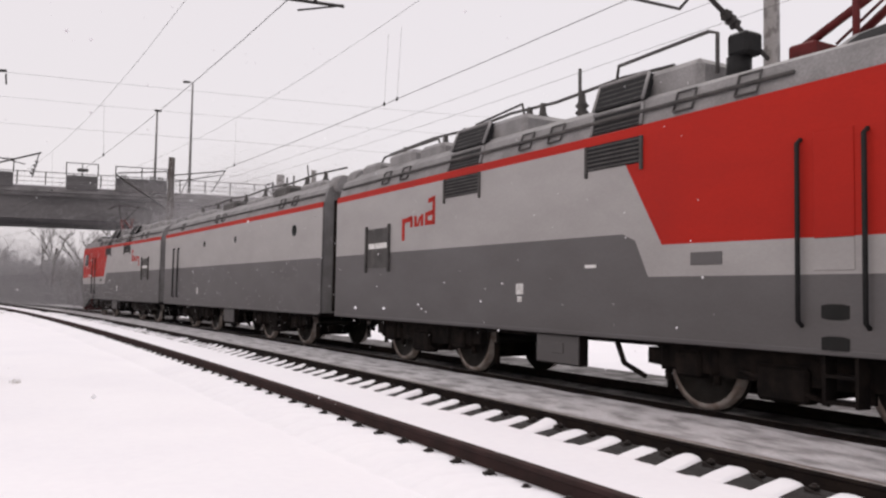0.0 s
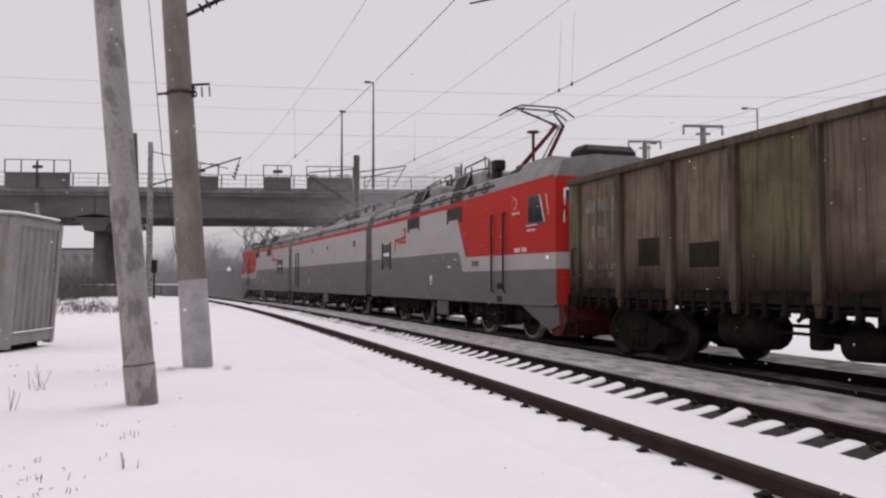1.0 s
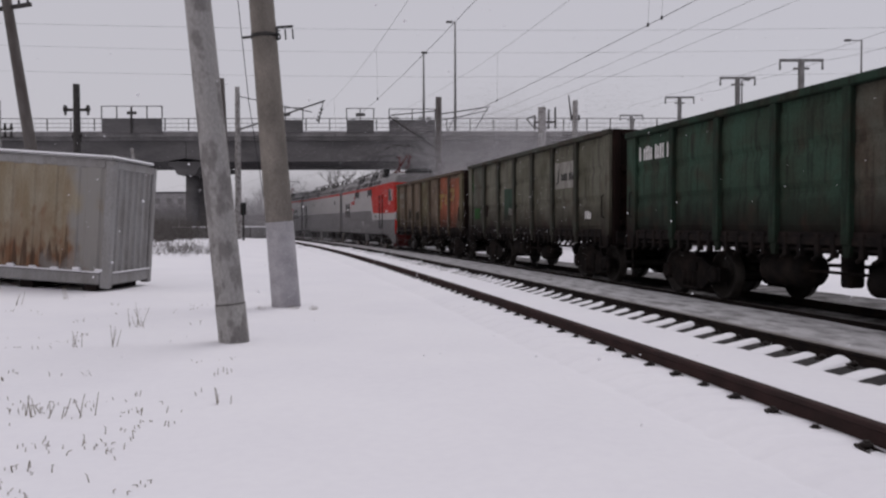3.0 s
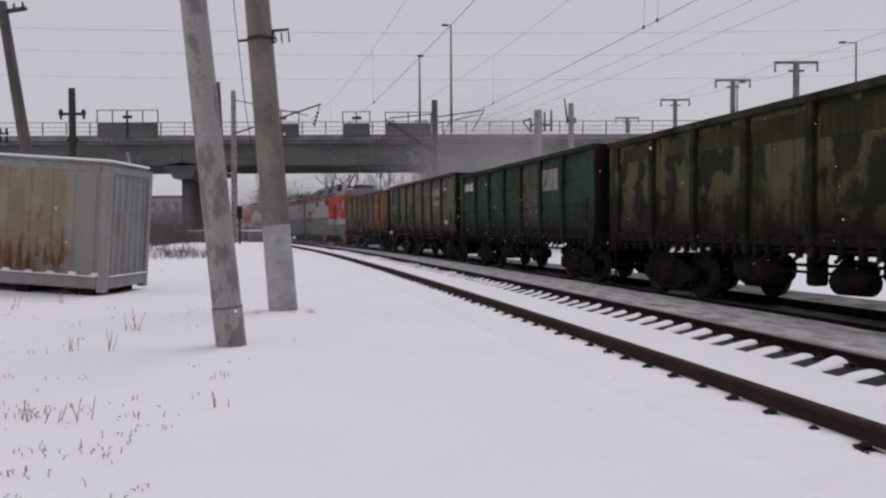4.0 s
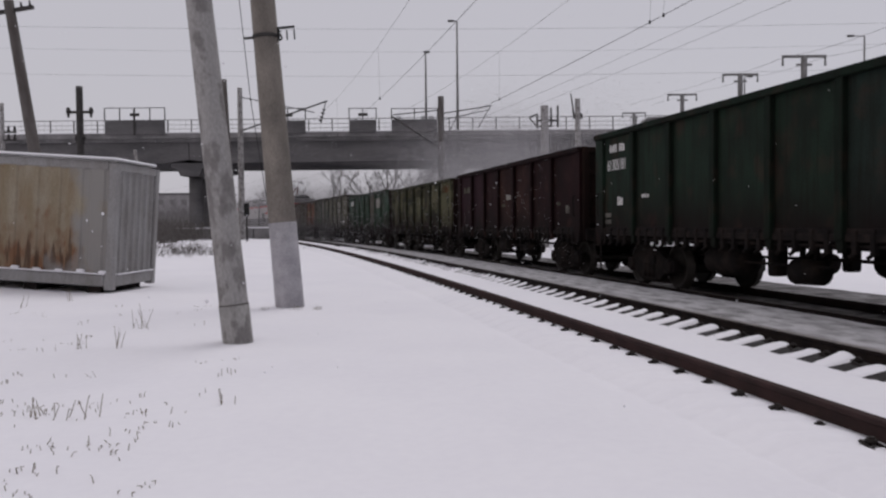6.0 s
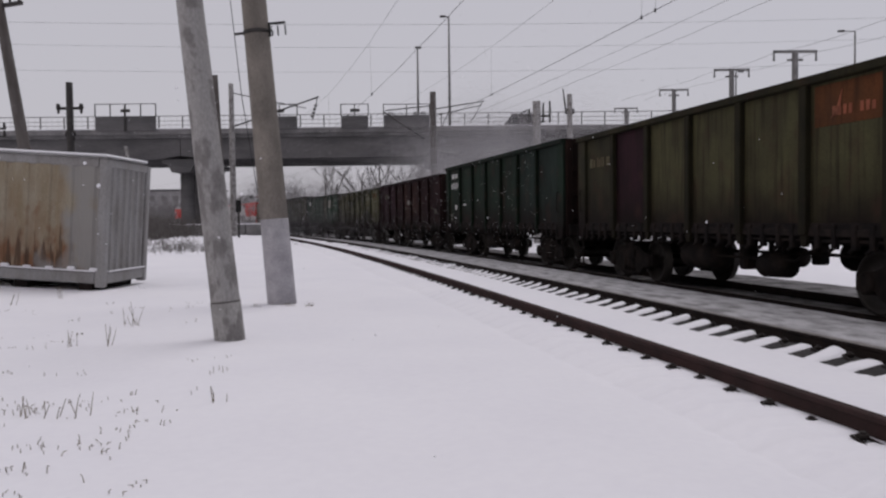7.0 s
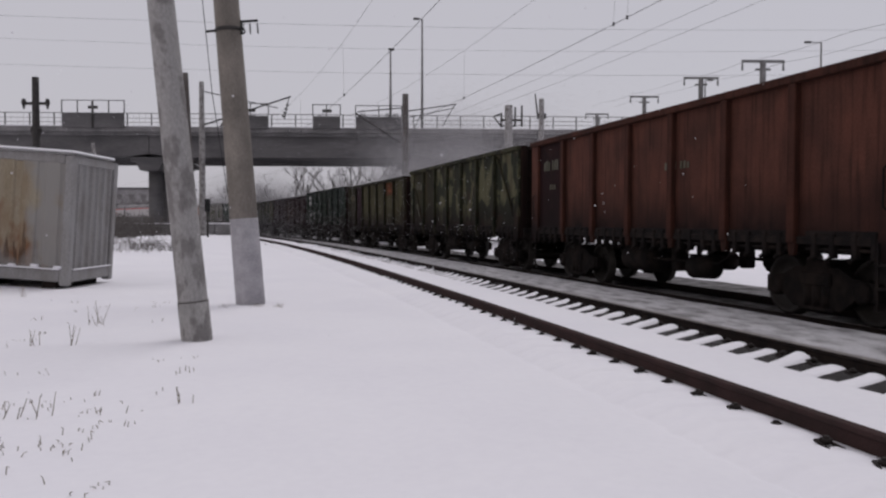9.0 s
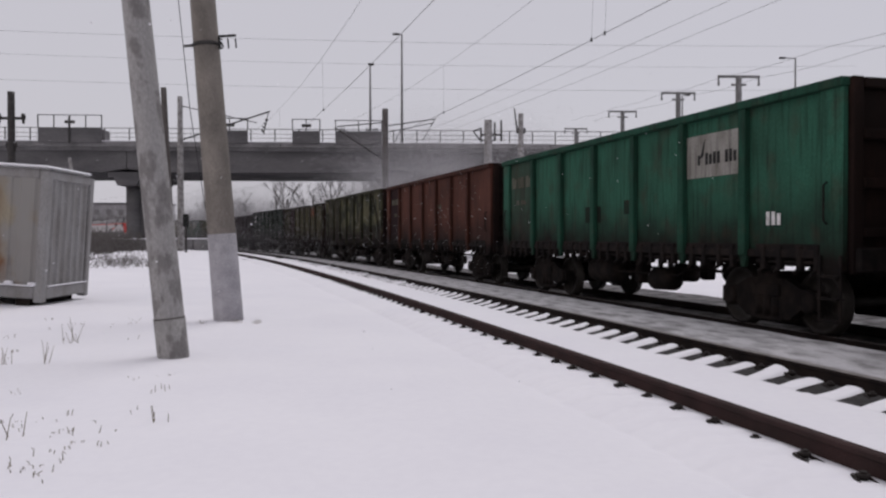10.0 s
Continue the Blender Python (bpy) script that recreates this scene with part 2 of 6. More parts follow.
def on_track(s, q):
    """Place and heading at s metres along the near track, q metres to its right."""
    th = float(np.interp(s, GS, GTH))
    return float(np.interp(s, GS, GX)) + q * math.cos(th), float(np.interp(s, GS, GY)) + q * math.sin(th), th


def on_far_track(l):
    """Place and heading at l metres along the far track."""
    return on_track(float(np.interp(l, GL2, GS)), SPACING)


def along(s, q, z, turn=0.0):
    x, y, th = on_track(s, q)
    return pose(x, y, z, 0, 0, math.degrees(th) + 90 + turn)


def sweep(bm, section, s0, s1, step, q0=0.0, mi=0, closed=True, height=None):
    """Sweeps a section of (q, z) along the near track."""
    rows = []
    n = max(2, int(round((s1 - s0) / step)) + 1)
    for s in np.linspace(s0, s1, n):
        x, y, th = on_track(s, 0)
        rows.append([bm.verts.new((x + (q0 + q) * math.cos(th), y + (q0 + q) * math.sin(th), z if height is None else height(s, q))) for q, z in section])
    k = len(section)
    for a, b in zip(rows[:-1], rows[1:]):
        for j in range(k if closed else k - 1):
            f = bm.faces.new((a[j], a[(j + 1) % k], b[(j + 1) % k], b[j]))
            f.material_index = mi[j] if isinstance(mi, (list, tuple)) else mi
    if closed:
        bm.faces.new(rows[0]), bm.faces.new(rows[-1][::-1])


# ---- ground ----
def ground_height(x, y):
    """Snow level; lower under the two trackbeds."""
    i = np.argmin((GX - x) ** 2 + (GY - y) ** 2)
    q = (x - GX[i]) * math.cos(GTH[i]) + (y - GY[i]) * math.sin(GTH[i])
    left = -0.12 + 0.04 * noise.noise((x * 0.25, y * 0.25, 0)) + 0.010 * noise.noise((x * 1.1, y * 1.1, 5)) + 0.0025 * noise.noise((x * 4, y * 4, 9))
    left += 0.07 * min(4.5, max(0.0, -6.2 - x)) * min(1.0, max(0.0, (y - 9) / 4))
    if 2 < y < 16 and -3 < x < 2.5:
        trail = x - (0.55 - 0.15 * y + 0.18 * math.sin(y * 1.3))
        left -= 0.028 * math.exp(-(trail / 0.22) ** 2) * (0.55 + 0.9 * noise.noise((x * 2.5, y * 2.2, 12)))
    right = -0.85 + 0.05 * noise.noise((x * 0.2, y * 0.2, 3))
    if abs(GS[i]) > 3 and (i == 0 or i == len(GS) - 1):
        return left if q < 0 else right
    if q < -2.2:
        return left
    if q < -1.15:
        k = (q + 2.2) / 1.05
        return left * (1 - k) + (-0.21) * k
    if q < 9.0:
        return -1.0 if q > 0 else -0.21 + (q + 1.15) * -0.7
    k = min(1.0, (q - 9.0) / 2.0)
    return -1.0 + k * (right + 1.0)


def steps(fine0, fine1, d, far, grow=1.25):
    a = list(np.arange(fine0, fine1 + d / 2, d))
    k, v = d, fine1
    while v < far:
        k *= grow
        v += k
        a.append(v)
    k, v = d, fine0
    while v > -far:
        k *= grow
        v -= k
        a.insert(0, v)
    return a


xs, ys = steps(-13.0, 5.0, 0.2, 3500), steps(1.0, 30.0, 0.2, 3500)
verts = [(x, y, ground_height(x, y)) for y in ys for x in xs]
nx = len(xs)
faces = [(j * nx + i, j * nx + i + 1, (j + 1) * nx + i + 1, (j + 1) * nx + i) for j in range(len(ys) - 1) for i in range(nx - 1)]
me = bpy.data.meshes.new("ground")
me.from_pydata(verts, [], faces)
me.materials.append(SNOW)
me.shade_smooth()
tagged(new("ground", me), "flat snow-covered ground beside the railway", "ground", kind="structure")


def lettering(name, text, size, m, parent, mtl, label=""):
    """Painted characters in the built-in font, 4 mm thick."""
    cu = bpy.data.curves.new(name, "FONT")
    cu.body, cu.size, cu.extrude = text, size, 0.002
    cu.align_x = "CENTER"
    cu.materials.append(mtl)
    return put(name, cu, parent, m, label)


def sticks(name, items, mtl, sides=3):
    """Many thin tapered sticks (a, b, r0, r1) in one mesh."""
    vs, fs = [], []
    for p, q, r0, r1 in items:
        p, q = Vector(p), Vector(q)
        w = q - p
        u = w.orthogonal().normalized()
        v = w.normalized().cross(u)
        k = len(vs)
        for c, r in ((p, r0), (q, r1)):
            for j in range(sides):
                an = j * math.tau / sides
                vs.append(tuple(c + u * (r * math.cos(an)) + v * (r * math.sin(an))))
        for j in range(sides):
            fs.append((k + j, k + (j + 1) % sides, k + sides + (j + 1) % sides, k + sides + j))
    me = bpy.data.meshes.new(name)
    me.from_pydata(vs, [], fs)
    me.materials.append(mtl)
    return me

# ---- trackbeds, rails, sleepers ----
PITCH, PHASE = 0.425, 0.24
RAIL = [(-0.075, -0.18), (-0.075, -0.165), (-0.012, -0.14), (-0.010, -0.045), (-0.036, -0.03), (-0.036, -0.006), (-0.028, 0.0),
        (0.028, 0.0), (0.036, -0.006), (0.036, -0.03), (0.010, -0.045), (0.012, -0.14), (0.075, -0.165), (0.075, -0.18)]


def bed_height(s, q):
    """Snow of the near track: bare over each sleeper beside the far rail, heaped between the sleepers."""
    off = abs(((s - PHASE) / PITCH + 0.5) % 1.0 - 0.5) * PITCH
    gap = min(1.0, max(0.0, (off - 0.066 - 0.035 * noise.noise((s * 2.3, q * 4, 8)) - 0.02 * (0.72 - q)) / 0.055))
    gap = gap * gap * (3 - 2 * gap)
    j = 0.02 * noise.noise((s * 1.7, q * 3, 1)) + 0.01 * noise.noise((s * 6, q * 6, 2))
    if q > 0.72:
        return -0.19 + j * 0.5
    if q < -0.85:
        return -0.112 + 0.012 * gap + j * 0.4 - max(0.0, (-1.3 - q)) * 0.4
    edge = min(1.0, max(0.0, (q - 0.36 - 0.05 * noise.noise((s * 0.9, 0, 7))) / 0.05))
    rise = min(1.0, max(0.0, (q - 0.40) / 0.30))
    dome = math.sqrt(max(0.0, 1.0 - (2 * (PITCH / 2 - off) / (PITCH - 0.15)) ** 2))
    heap = -0.150 + (0.075 + 0.05 * noise.noise((math.floor((s - PHASE) / PITCH) * 3.7, 0, 4))) * rise * (0.35 + 0.65 * dome) + 0.9 * j
    bare = -0.20 + 0.06 * rise
    flat = -0.122 + 0.25 * j
    return flat * (1 - edge) + edge * (heap * gap + bare * (1 - gap))


track_1 = tagged(new("railway_track", None), "snow-covered railway track with rusty rails and concrete sleepers", "railway track", kind="structure")
bm = bmesh.new()
sweep(bm, [(q, 0) for q in (-1.75, -1.5, -1.25, -1.05, -0.9, -0.8, -0.6, -0.3, 0.0, 0.2, 0.3, 0.36, 0.42, 0.48, 0.56, 0.64, 0.70, 0.725, 0.86, 1.0, 1.3)],
      -3.0, 45.0, PITCH / 16, closed=False, height=bed_height)
sweep(bm, [(q, 0) for q in (-1.75, -1.25, -0.9, -0.5, 0.0, 0.3, 0.6, 0.86, 1.3)], 45.0, 250.0, 1.0, closed=False, height=lambda s, q: -0.13)
sweep(bm, [(q, 0) for q in (-1.75, -1.25, -0.9, -0.5, 0.0, 0.3, 0.6, 0.86, 1.3)], -55.0, -3.0, 1.0, closed=False, height=lambda s, q: -0.13)
for f in bm.faces:
    f.smooth = True
part("snow_bed", bm, SNOW, track_1, "white snow lying between the rails")
for k, q in ((0, -0.797), (1, 0.797)):
    bm = bmesh.new()
    mi = [0] * 14
    for j in (5, 6, 7):
        mi[j] = 1
    sweep(bm, RAIL, -55, 250, 0.8, q0=q, mi=mi)
    part("rail", bm, (RAIL_RUST if k == 0 else RAIL_DARK, RAIL_RUST if k == 0 else RAIL_HEAD), track_1, "rusty brown steel rail")

track_2 = tagged(new("railway_track", None), "busy railway track on dark ballast dusted with snow", "railway track", kind="structure")
bm = bmesh.new()


def strip_height(s, q):
    j = 0.03 * noise.noise((s * 0.8, q * 2, 1)) + 0.015 * noise.noise((s * 4, q * 5, 2))
    if q < 1.3:
        return -0.185
    if q <= 3.3:
        return -0.19 - (q - 1.3) * 0.03 + j * 0.5
    if q < 4.0:
        return -0.25 - (q - 3.3) * 0.45 + j * 0.5
    return -0.565 + j * 0.5 - max(0.0, q - 8.95) * 0.35


sweep(bm, [(q, 0) for q in (1.2, 1.5, 1.9, 2.3, 2.7, 3.0, 3.3, 3.65)], -20, 90, 0.25, closed=False, height=strip_height)
sweep(bm, [(q, 0) for q in (1.2, 2.3, 3.3, 3.65)], 90, 250, 1.5, closed=False, height=strip_height)
sweep(bm, [(q, 0) for q in (1.2, 2.3, 3.3, 3.65)], -55, -20, 1.5, closed=False, height=strip_height)
part("thin_snow", bm, SNOW_THIN, track_2, "grey strip of ballast under thin snow")
bm = bmesh.new()
sweep(bm, [(q, 0) for q in (3.6, 3.8, 4.0, 4.6, 5.2, 5.8, 6.4, 7.0, 7.4, 8.0, 8.6, 9.0, 9.4)], -20, 90, 0.4, closed=False, height=strip_height)
sweep(bm, [(q, 0) for q in (3.6, 4.0, 5.8, 7.4, 9.0, 9.4)], 90, 250, 1.5, closed=False, height=strip_height)
sweep(bm, [(q, 0) for q in (3.6, 4.0, 5.8, 7.4, 9.0, 9.4)], -55, -20, 1.5, closed=False, height=strip_height)
part("ballast", bm, BALLAST, track_2, "dark oily crushed stone ballast")
bm = bmesh.new()
sweep(bm, [(q, 0) for q in (9.2, 9.5, 9.9, 10.6, 11.8)], -55, 250, 1.0, closed=False, height=lambda s, q: -0.63 - (q - 9.2) * 0.12 + (0.05 * noise.noise((s * 0.9, 0, 3)) if q < 9.3 else 0.0))
part("snow_verge", bm, SNOW, track_2, "white snow verge")
for q in (-0.797, 0.797):
    bm = bmesh.new()
    mi = [0] * 14
    for j in (5, 6, 7):
        mi[j] = 1
    sweep(bm, [(a, b + Z2) for a, b in RAIL], -55, 250, 0.8, q0=SPACING + q, mi=mi)
    part("rail", bm, (RAIL_DARK, RAIL_HEAD), track_2, "dark steel rail with a worn bright head")

bm = bmesh.new()
prism(bm, [(-1.3, -0.36), (1.3, -0.36), (1.3, -0.19), (0.725, -0.19), (0.715, -0.105), (0.70, -0.10), (0.40, -0.16), (0.36, -0.20), (-1.3, -0.20)], -0.115, 0.115)
sleeper_me = mesh_of("sleeper", bm, SLEEPER)
bm = bmesh.new()
box(bm, -0.04, 0.04, -0.035, 0.035, -0.19, -0.145, bevel=0.01)
rod(bm, (0, 0, -0.15), (0, 0, -0.11), 0.012, n=6)
rod(bm, (0, 0, -0.135), (0, 0, -0.12), 0.022, n=6)
pipe(bm, [(-0.06, -0.03, -0.155), (0.03, -0.02, -0.135), (0.03, 0.02, -0.135), (-0.06, 0.03, -0.155)], 0.008, 5)
clip_me = mesh_of("clip", bm, CLIP)

# ---- road bridge ----
BY = 70.0


def road_bridge():
    b = tagged(new("road_bridge", None), "grey concrete girder road bridge with railings and safety shields", "bridge")
    b.matrix_basis = pose(0, BY, 0, 0, 0, 0.8)
    bm = bmesh.new()
    box(bm, -75, 95, 0.2, 11.8, 8.3, 8.75, bevel=0.05)
    part("deck", bm, BRIDGE_L, b, "grey concrete deck slab")
    for y in (0.0, 11.7):
        bm = bmesh.new()
        box(bm, -75, 95, y - 0.2, y + 0.35, 8.55, 9.0, bevel=0.04)
        part("kerb", bm, BRIDGE_L, b, "light grey concrete kerb beam")
        bm = bmesh.new()
        x = -74.0
        while x < 94:
            w = random.uniform(1.5, 9.0)
            box(bm, x, min(94.5, x + w), y - 0.19, y + 0.3, 9.0, 9.0 + random.uniform(0.03, 0.08), bevel=0.02)
            x += w + random.uniform(0.2, 1.6)
        tagged(part("kerb_snow", bm, SNOW, b, "patchy snow lying on the kerb"), kind="stuff")
    for x0 in (-67.2, -44.8, -22.4, 0.0, 22.4, 44.8, 67.2):
        for k in range(6):
            y = 0.9 + k * 2.0
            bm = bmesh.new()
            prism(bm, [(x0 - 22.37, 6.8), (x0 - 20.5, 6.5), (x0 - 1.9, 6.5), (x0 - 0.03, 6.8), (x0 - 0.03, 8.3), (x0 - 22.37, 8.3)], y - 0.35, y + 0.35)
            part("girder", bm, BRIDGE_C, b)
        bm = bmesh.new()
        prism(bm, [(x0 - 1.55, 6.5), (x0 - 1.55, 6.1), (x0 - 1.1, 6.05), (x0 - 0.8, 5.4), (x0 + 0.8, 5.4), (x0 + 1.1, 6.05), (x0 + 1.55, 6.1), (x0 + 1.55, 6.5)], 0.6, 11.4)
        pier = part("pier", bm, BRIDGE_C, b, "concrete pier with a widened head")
        for y in (2.4, 6.0, 9.6):
            bm = bmesh.new()
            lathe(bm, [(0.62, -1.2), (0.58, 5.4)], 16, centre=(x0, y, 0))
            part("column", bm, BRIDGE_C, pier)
        bm = bmesh.new()
        box(bm, x0 - 0.9, x0 + 0.9, 1.4, 10.6, -1.2, -0.1, bevel=0.1)
        part("footing", bm, BRIDGE_L, pier)
    for y in (0.05, 11.85):
        for x in np.arange(-60, 80.1, 2.0):
            put("railing_post", railing_post_me, b, pose(x, y, 9.0))
        bm = bmesh.new()
        for z in (9.35, 9.7, 10.1):
            box(bm, -60, 80, y - 0.03, y + 0.03, z, z + (0.06 if z > 10 else 0.035))
        part("railing", bm, STEEL_G, b, "grey steel railing bars")
    bm = bmesh.new()
    for x in np.arange(-60, 80, 0.5):
        box(bm, x, x + 0.011, 0.03, 0.041, 9.0, 10.1)
    tagged(part("baluster", bm, STEEL_G, b, "thin upright railing bars"), kind="stuff")
    for x0, x1, zs, zt in ((-29.2, -24.1, 10.1, 11.15), (-15.2, -12.2, 9.95, 11.0), (-8.5, -6.2, 9.95, 10.95), (-4.9, -1.0, 9.95, 10.9)):
        bm = bmesh.new()
        box(bm, x0, x1, -0.45, -0.32, 8.85, zs, bevel=0.02)
        sh = part("shield", bm, BRIDGE_C, b, "grey solid safety shield over the tracks")
        bm = bmesh.new()
        n = 4 if x1 - x0 > 4.5 else 2
        for k in range(n + 1):
            x = x0 + (x1 - x0) * k / n
            box(bm, x - 0.04, x + 0.04, -0.42, -0.35, zs, zt)
        box(bm, x0, x1, -0.41, -0.36, zt - 0.06, zt)
        part("frame", bm, STEEL_D, sh)
        if x1 < -5:
            bm = bmesh.new()
            xm = (x0 + x1) / 2
            if x0 < -20:
                box(bm, xm - 0.06, xm + 0.06, -0.6, -0.5, 8.8, 11.0)
            box(bm, xm - 0.35, xm + 0.45, -0.6, -0.5, zs + 0.3, zs + 0.55, bevel=0.02)
            part("bracket", bm, STEEL_D, sh)
    return b


bm = bmesh.new()
box(bm, -0.05, 0.05, -0.05, 0.05, 0, 1.12, bevel=0.01)
railing_post_me = mesh_of("railing_post", bm, STEEL_G)
road_bridge()


def street_lamp(x, y, top, base=8.9, arm=-0.7, turn=0.0):
    o = tagged(new("street_lamp", None), "slim grey street lamp on the road bridge", "street lamp", "street lamps")
    o.matrix_basis = pose(x, y, base, 0, 0, turn)
    h = top - base
    bm = bmesh.new()
    rod(bm, (0, 0, 0), (0, 0, h), 0.13, 0.07, 10)
    rod(bm, (0, 0, h), (arm, 0, h + 0.05), 0.05, 0.04, 6)
    part("post", bm, STEEL_G, o)
    bm = bmesh.new()
    box(bm, arm - 0.55, arm, -0.14, 0.14, h - 0.04, h + 0.12, bevel=0.04)
    part("lamp_head", bm, STEEL_D, o)
    return o


street_lamp(0.75, 72.4, 18.85, arm=-0.25)
street_lamp(-2.05, 73, 16.3, arm=0.35, turn=25)
street_lamp(35.0, 69.5, 16.5, base=-0.8, arm=-0.9)
street_lamp(29.8, 83, 15.6, base=-0.8, arm=0.8)


# ---- concrete poles beside the track ----
def lean_pole(name, base, top, label):
    """A tapered concrete pole that leans; base and top are places of its axis."""
    a, t = Vector(base), Vector(top)
    o = tagged(new(name, None), label, "pole")
    o.matrix_basis = pose(*a, 0, math.degrees(math.atan2(t.x - a.x, t.z - a.z)), 0)
    return o, (t - a).length


def pole_shaft(o, z0, z1, r0, r1, m, name="shaft", label="", n=20):
    bm = bmesh.new()
    k = max(2, int((z1 - z0) / 0.5))
    prof = [(r0 + (r1 - r0) * i / k, z0 + (z1 - z0) * i / k) for i in range(k + 1)]
    lathe(bm, prof, n)
    return part(name, bm, m, o, label)


p1, h1 = lean_pole("concrete_pole", (-2.13, 8.15, -0.14), (-2.915, 8.15, 7.9), "leaning grey weathered concrete pole in the snow")
pole_shaft(p1, -0.3, h1, 0.146, 0.105, CONCRETE)
pole_shaft(p1, -0.3, 0.40, 0.150, 0.149, CONCRETE, "foot_wrap", "darker base section ending in a crack line")
bm = bmesh.new()
lathe(bm, [(0.149, 0.404), (0.1508, 0.408), (0.149, 0.413)], 20)
part("band", bm, DARKPOLE, p1, "dark seam round the base")
p2, h2 = lean_pole("catenary_pole", (-2.33, 11.8, -0.12), (-3.03, 11.8, 9.3), "leaning concrete catenary pole with a whitewashed foot")
pole_shaft(p2, 1.22, h2, 0.197, 0.143, CONCRETE_B)
pole_shaft(p2, -0.3, 1.22, 0.209, 0.200, WHITEWASH, "painted_foot", "pale painted lower section")
bm = bmesh.new()
lathe(bm, [(0.193, 3.86), (0.193, 3.91)], 16)
pipe(bm, [(-0.3, -0.05, 3.88), (0.24, -0.1, 3.88)], 0.018)
part("clamp_band", bm, STEEL_D, p2)
bm = bmesh.new()
lathe(bm, [(0.188, 5.3), (0.188, 5.35)], 16)
part("clamp_band", bm, STEEL_D, p2)
bm = bmesh.new()
box(bm, 0.19, 0.22, -0.12, -0.09, 3.80, 3.98)
box(bm, 0.20, 0.44, -0.125, -0.10, 3.955, 3.985)
plate = part("number_plate", bm, BLACK, p2, "dark number bracket on the pole")
lettering("digits", "511", 0.21, pose(0.325, -0.115, 3.79, 90, 0, 0), plate, BLACK, "black numerals")
bm = bmesh.new()
rod(bm, (0.15, 0, 5.0), (3.2, 0.6, 6.6), 0.03, n=8)
rod(bm, (0.14, 0, 7.9), (3.2, 0.6, 7.5), 0.02, n=6)
rod(bm, (3.2, 0.6, 6.6), (5.0, 1.5, 6.2), 0.03, n=8)
rod(bm, (3.4, 1.3, 5.70), (5.3, 1.6, 5.65), 0.028, n=6)
rod(bm, (5.2, 1.6, 5.65), (4.5, 1.5, 5.51), 0.016, n=6)
rod(bm, (4.8, 1.5, 5.65), (4.85, 1.5, 6.25), 0.03, n=6)
for k in range(5):
    a = Vector((0.35 + k * 0.1, 0.04, 5.11 + k * 0.053))
    rod(bm, a, a + Vector((0.035, 0, 0.018)), 0.075, 0.05, 10)
part("cantilever", bm, STEEL_D, p2, "dark cantilever with a stacked insulator")
bm = bmesh.new()
pipe(bm, [(-0.2, 0, 1.6), (-0.30, 0, 3.0), (-0.36, 0, 5.5), (-0.2, 0, 9)], 0.006, 5)
part("earth_wire", bm, WIRE, p2)


def mast(name, x, y, z0, z1, r0, r1, m, label, lean=(0, 0), category="pole"):
    o = tagged(new(name, None), label, category)
    t = Vector((x + lean[0], y + lean[1], z1))
    a = Vector((x, y, z0))
    o.matrix_basis = pose(*a, 0, math.degrees(math.atan2(t.x - a.x, t.z - a.z)), 0)
    pole_shaft(o, 0, (t - a).length, r0, r1, m, n=12)
    return o


# pair of poles behind the leaning one
m3 = mast("catenary_pole", -12.9, 50.5, -0.3, 9.55, 0.22, 0.15, CONCRETE, "grey concrete catenary pole with a bracket arm")
bm = bmesh.new()
rod(bm, (0, 0, 9.3), (4.6, 0, 8.3), 0.03, n=6)
rod(bm, (0, 0, 7.2), (5.4, 0, 9.0), 0.05, n=6)
rod(bm, (5.3, 0, 9.0), (5.0, 0, 7.6), 0.03, n=6)
for k in range(4):
    rod(bm, (5.2 - k * 0.08, 0, 8.5 - k * 0.22), (5.17 - k * 0.08, 0, 8.4 - k * 0.22), 0.12, 0.07, 8)
part("cantilever", bm, STEEL_D, m3, "dark cantilever arm with an insulator")
mast("catenary_pole", -13.2, 49.5, -0.3, 9.9, 0.24, 0.17, DARKPOLE, "old dark concrete catenary pole standing beside a second one", lean=(-0.4, 0))

m4 = mast("catenary_pole", -0.55, 55.0, -0.9, 9.6, 0.24, 0.2, DARKPOLE, "dark concrete catenary pole behind the train")
bm = bmesh.new()
rod(bm, (0, 0, 9.6), (-3.2, 0, 9.3), 0.04, n=6)
rod(bm, (0, 0, 7.0), (-3.3, 0, 9.2), 0.06, n=6)
rod(bm, (0, 0, 9.35), (3.4, 0, 9.85), 0.04, n=6)
rod(bm, (0, 0, 8.9), (3.3, 0, 9.6), 0.03, n=6)
rod(bm, (3.3, 0, 9.8), (2.5, 0, 8.4), 0.03, n=6)
rod(bm, (1.2, 0, 9.5), (0.6, 0, 8.2), 0.03, n=6)
for x in (-3.0, -1.3, -0.8):
    for k in range(3):
        rod(bm, (x + k * 0.12, 0, 9.1), (x + k * 0.12 + 0.06, 0, 9.1), 0.14, 0.1, 8)
part("cantilever", bm, STEEL_D, m4, "dark steel cantilevers with insulators")

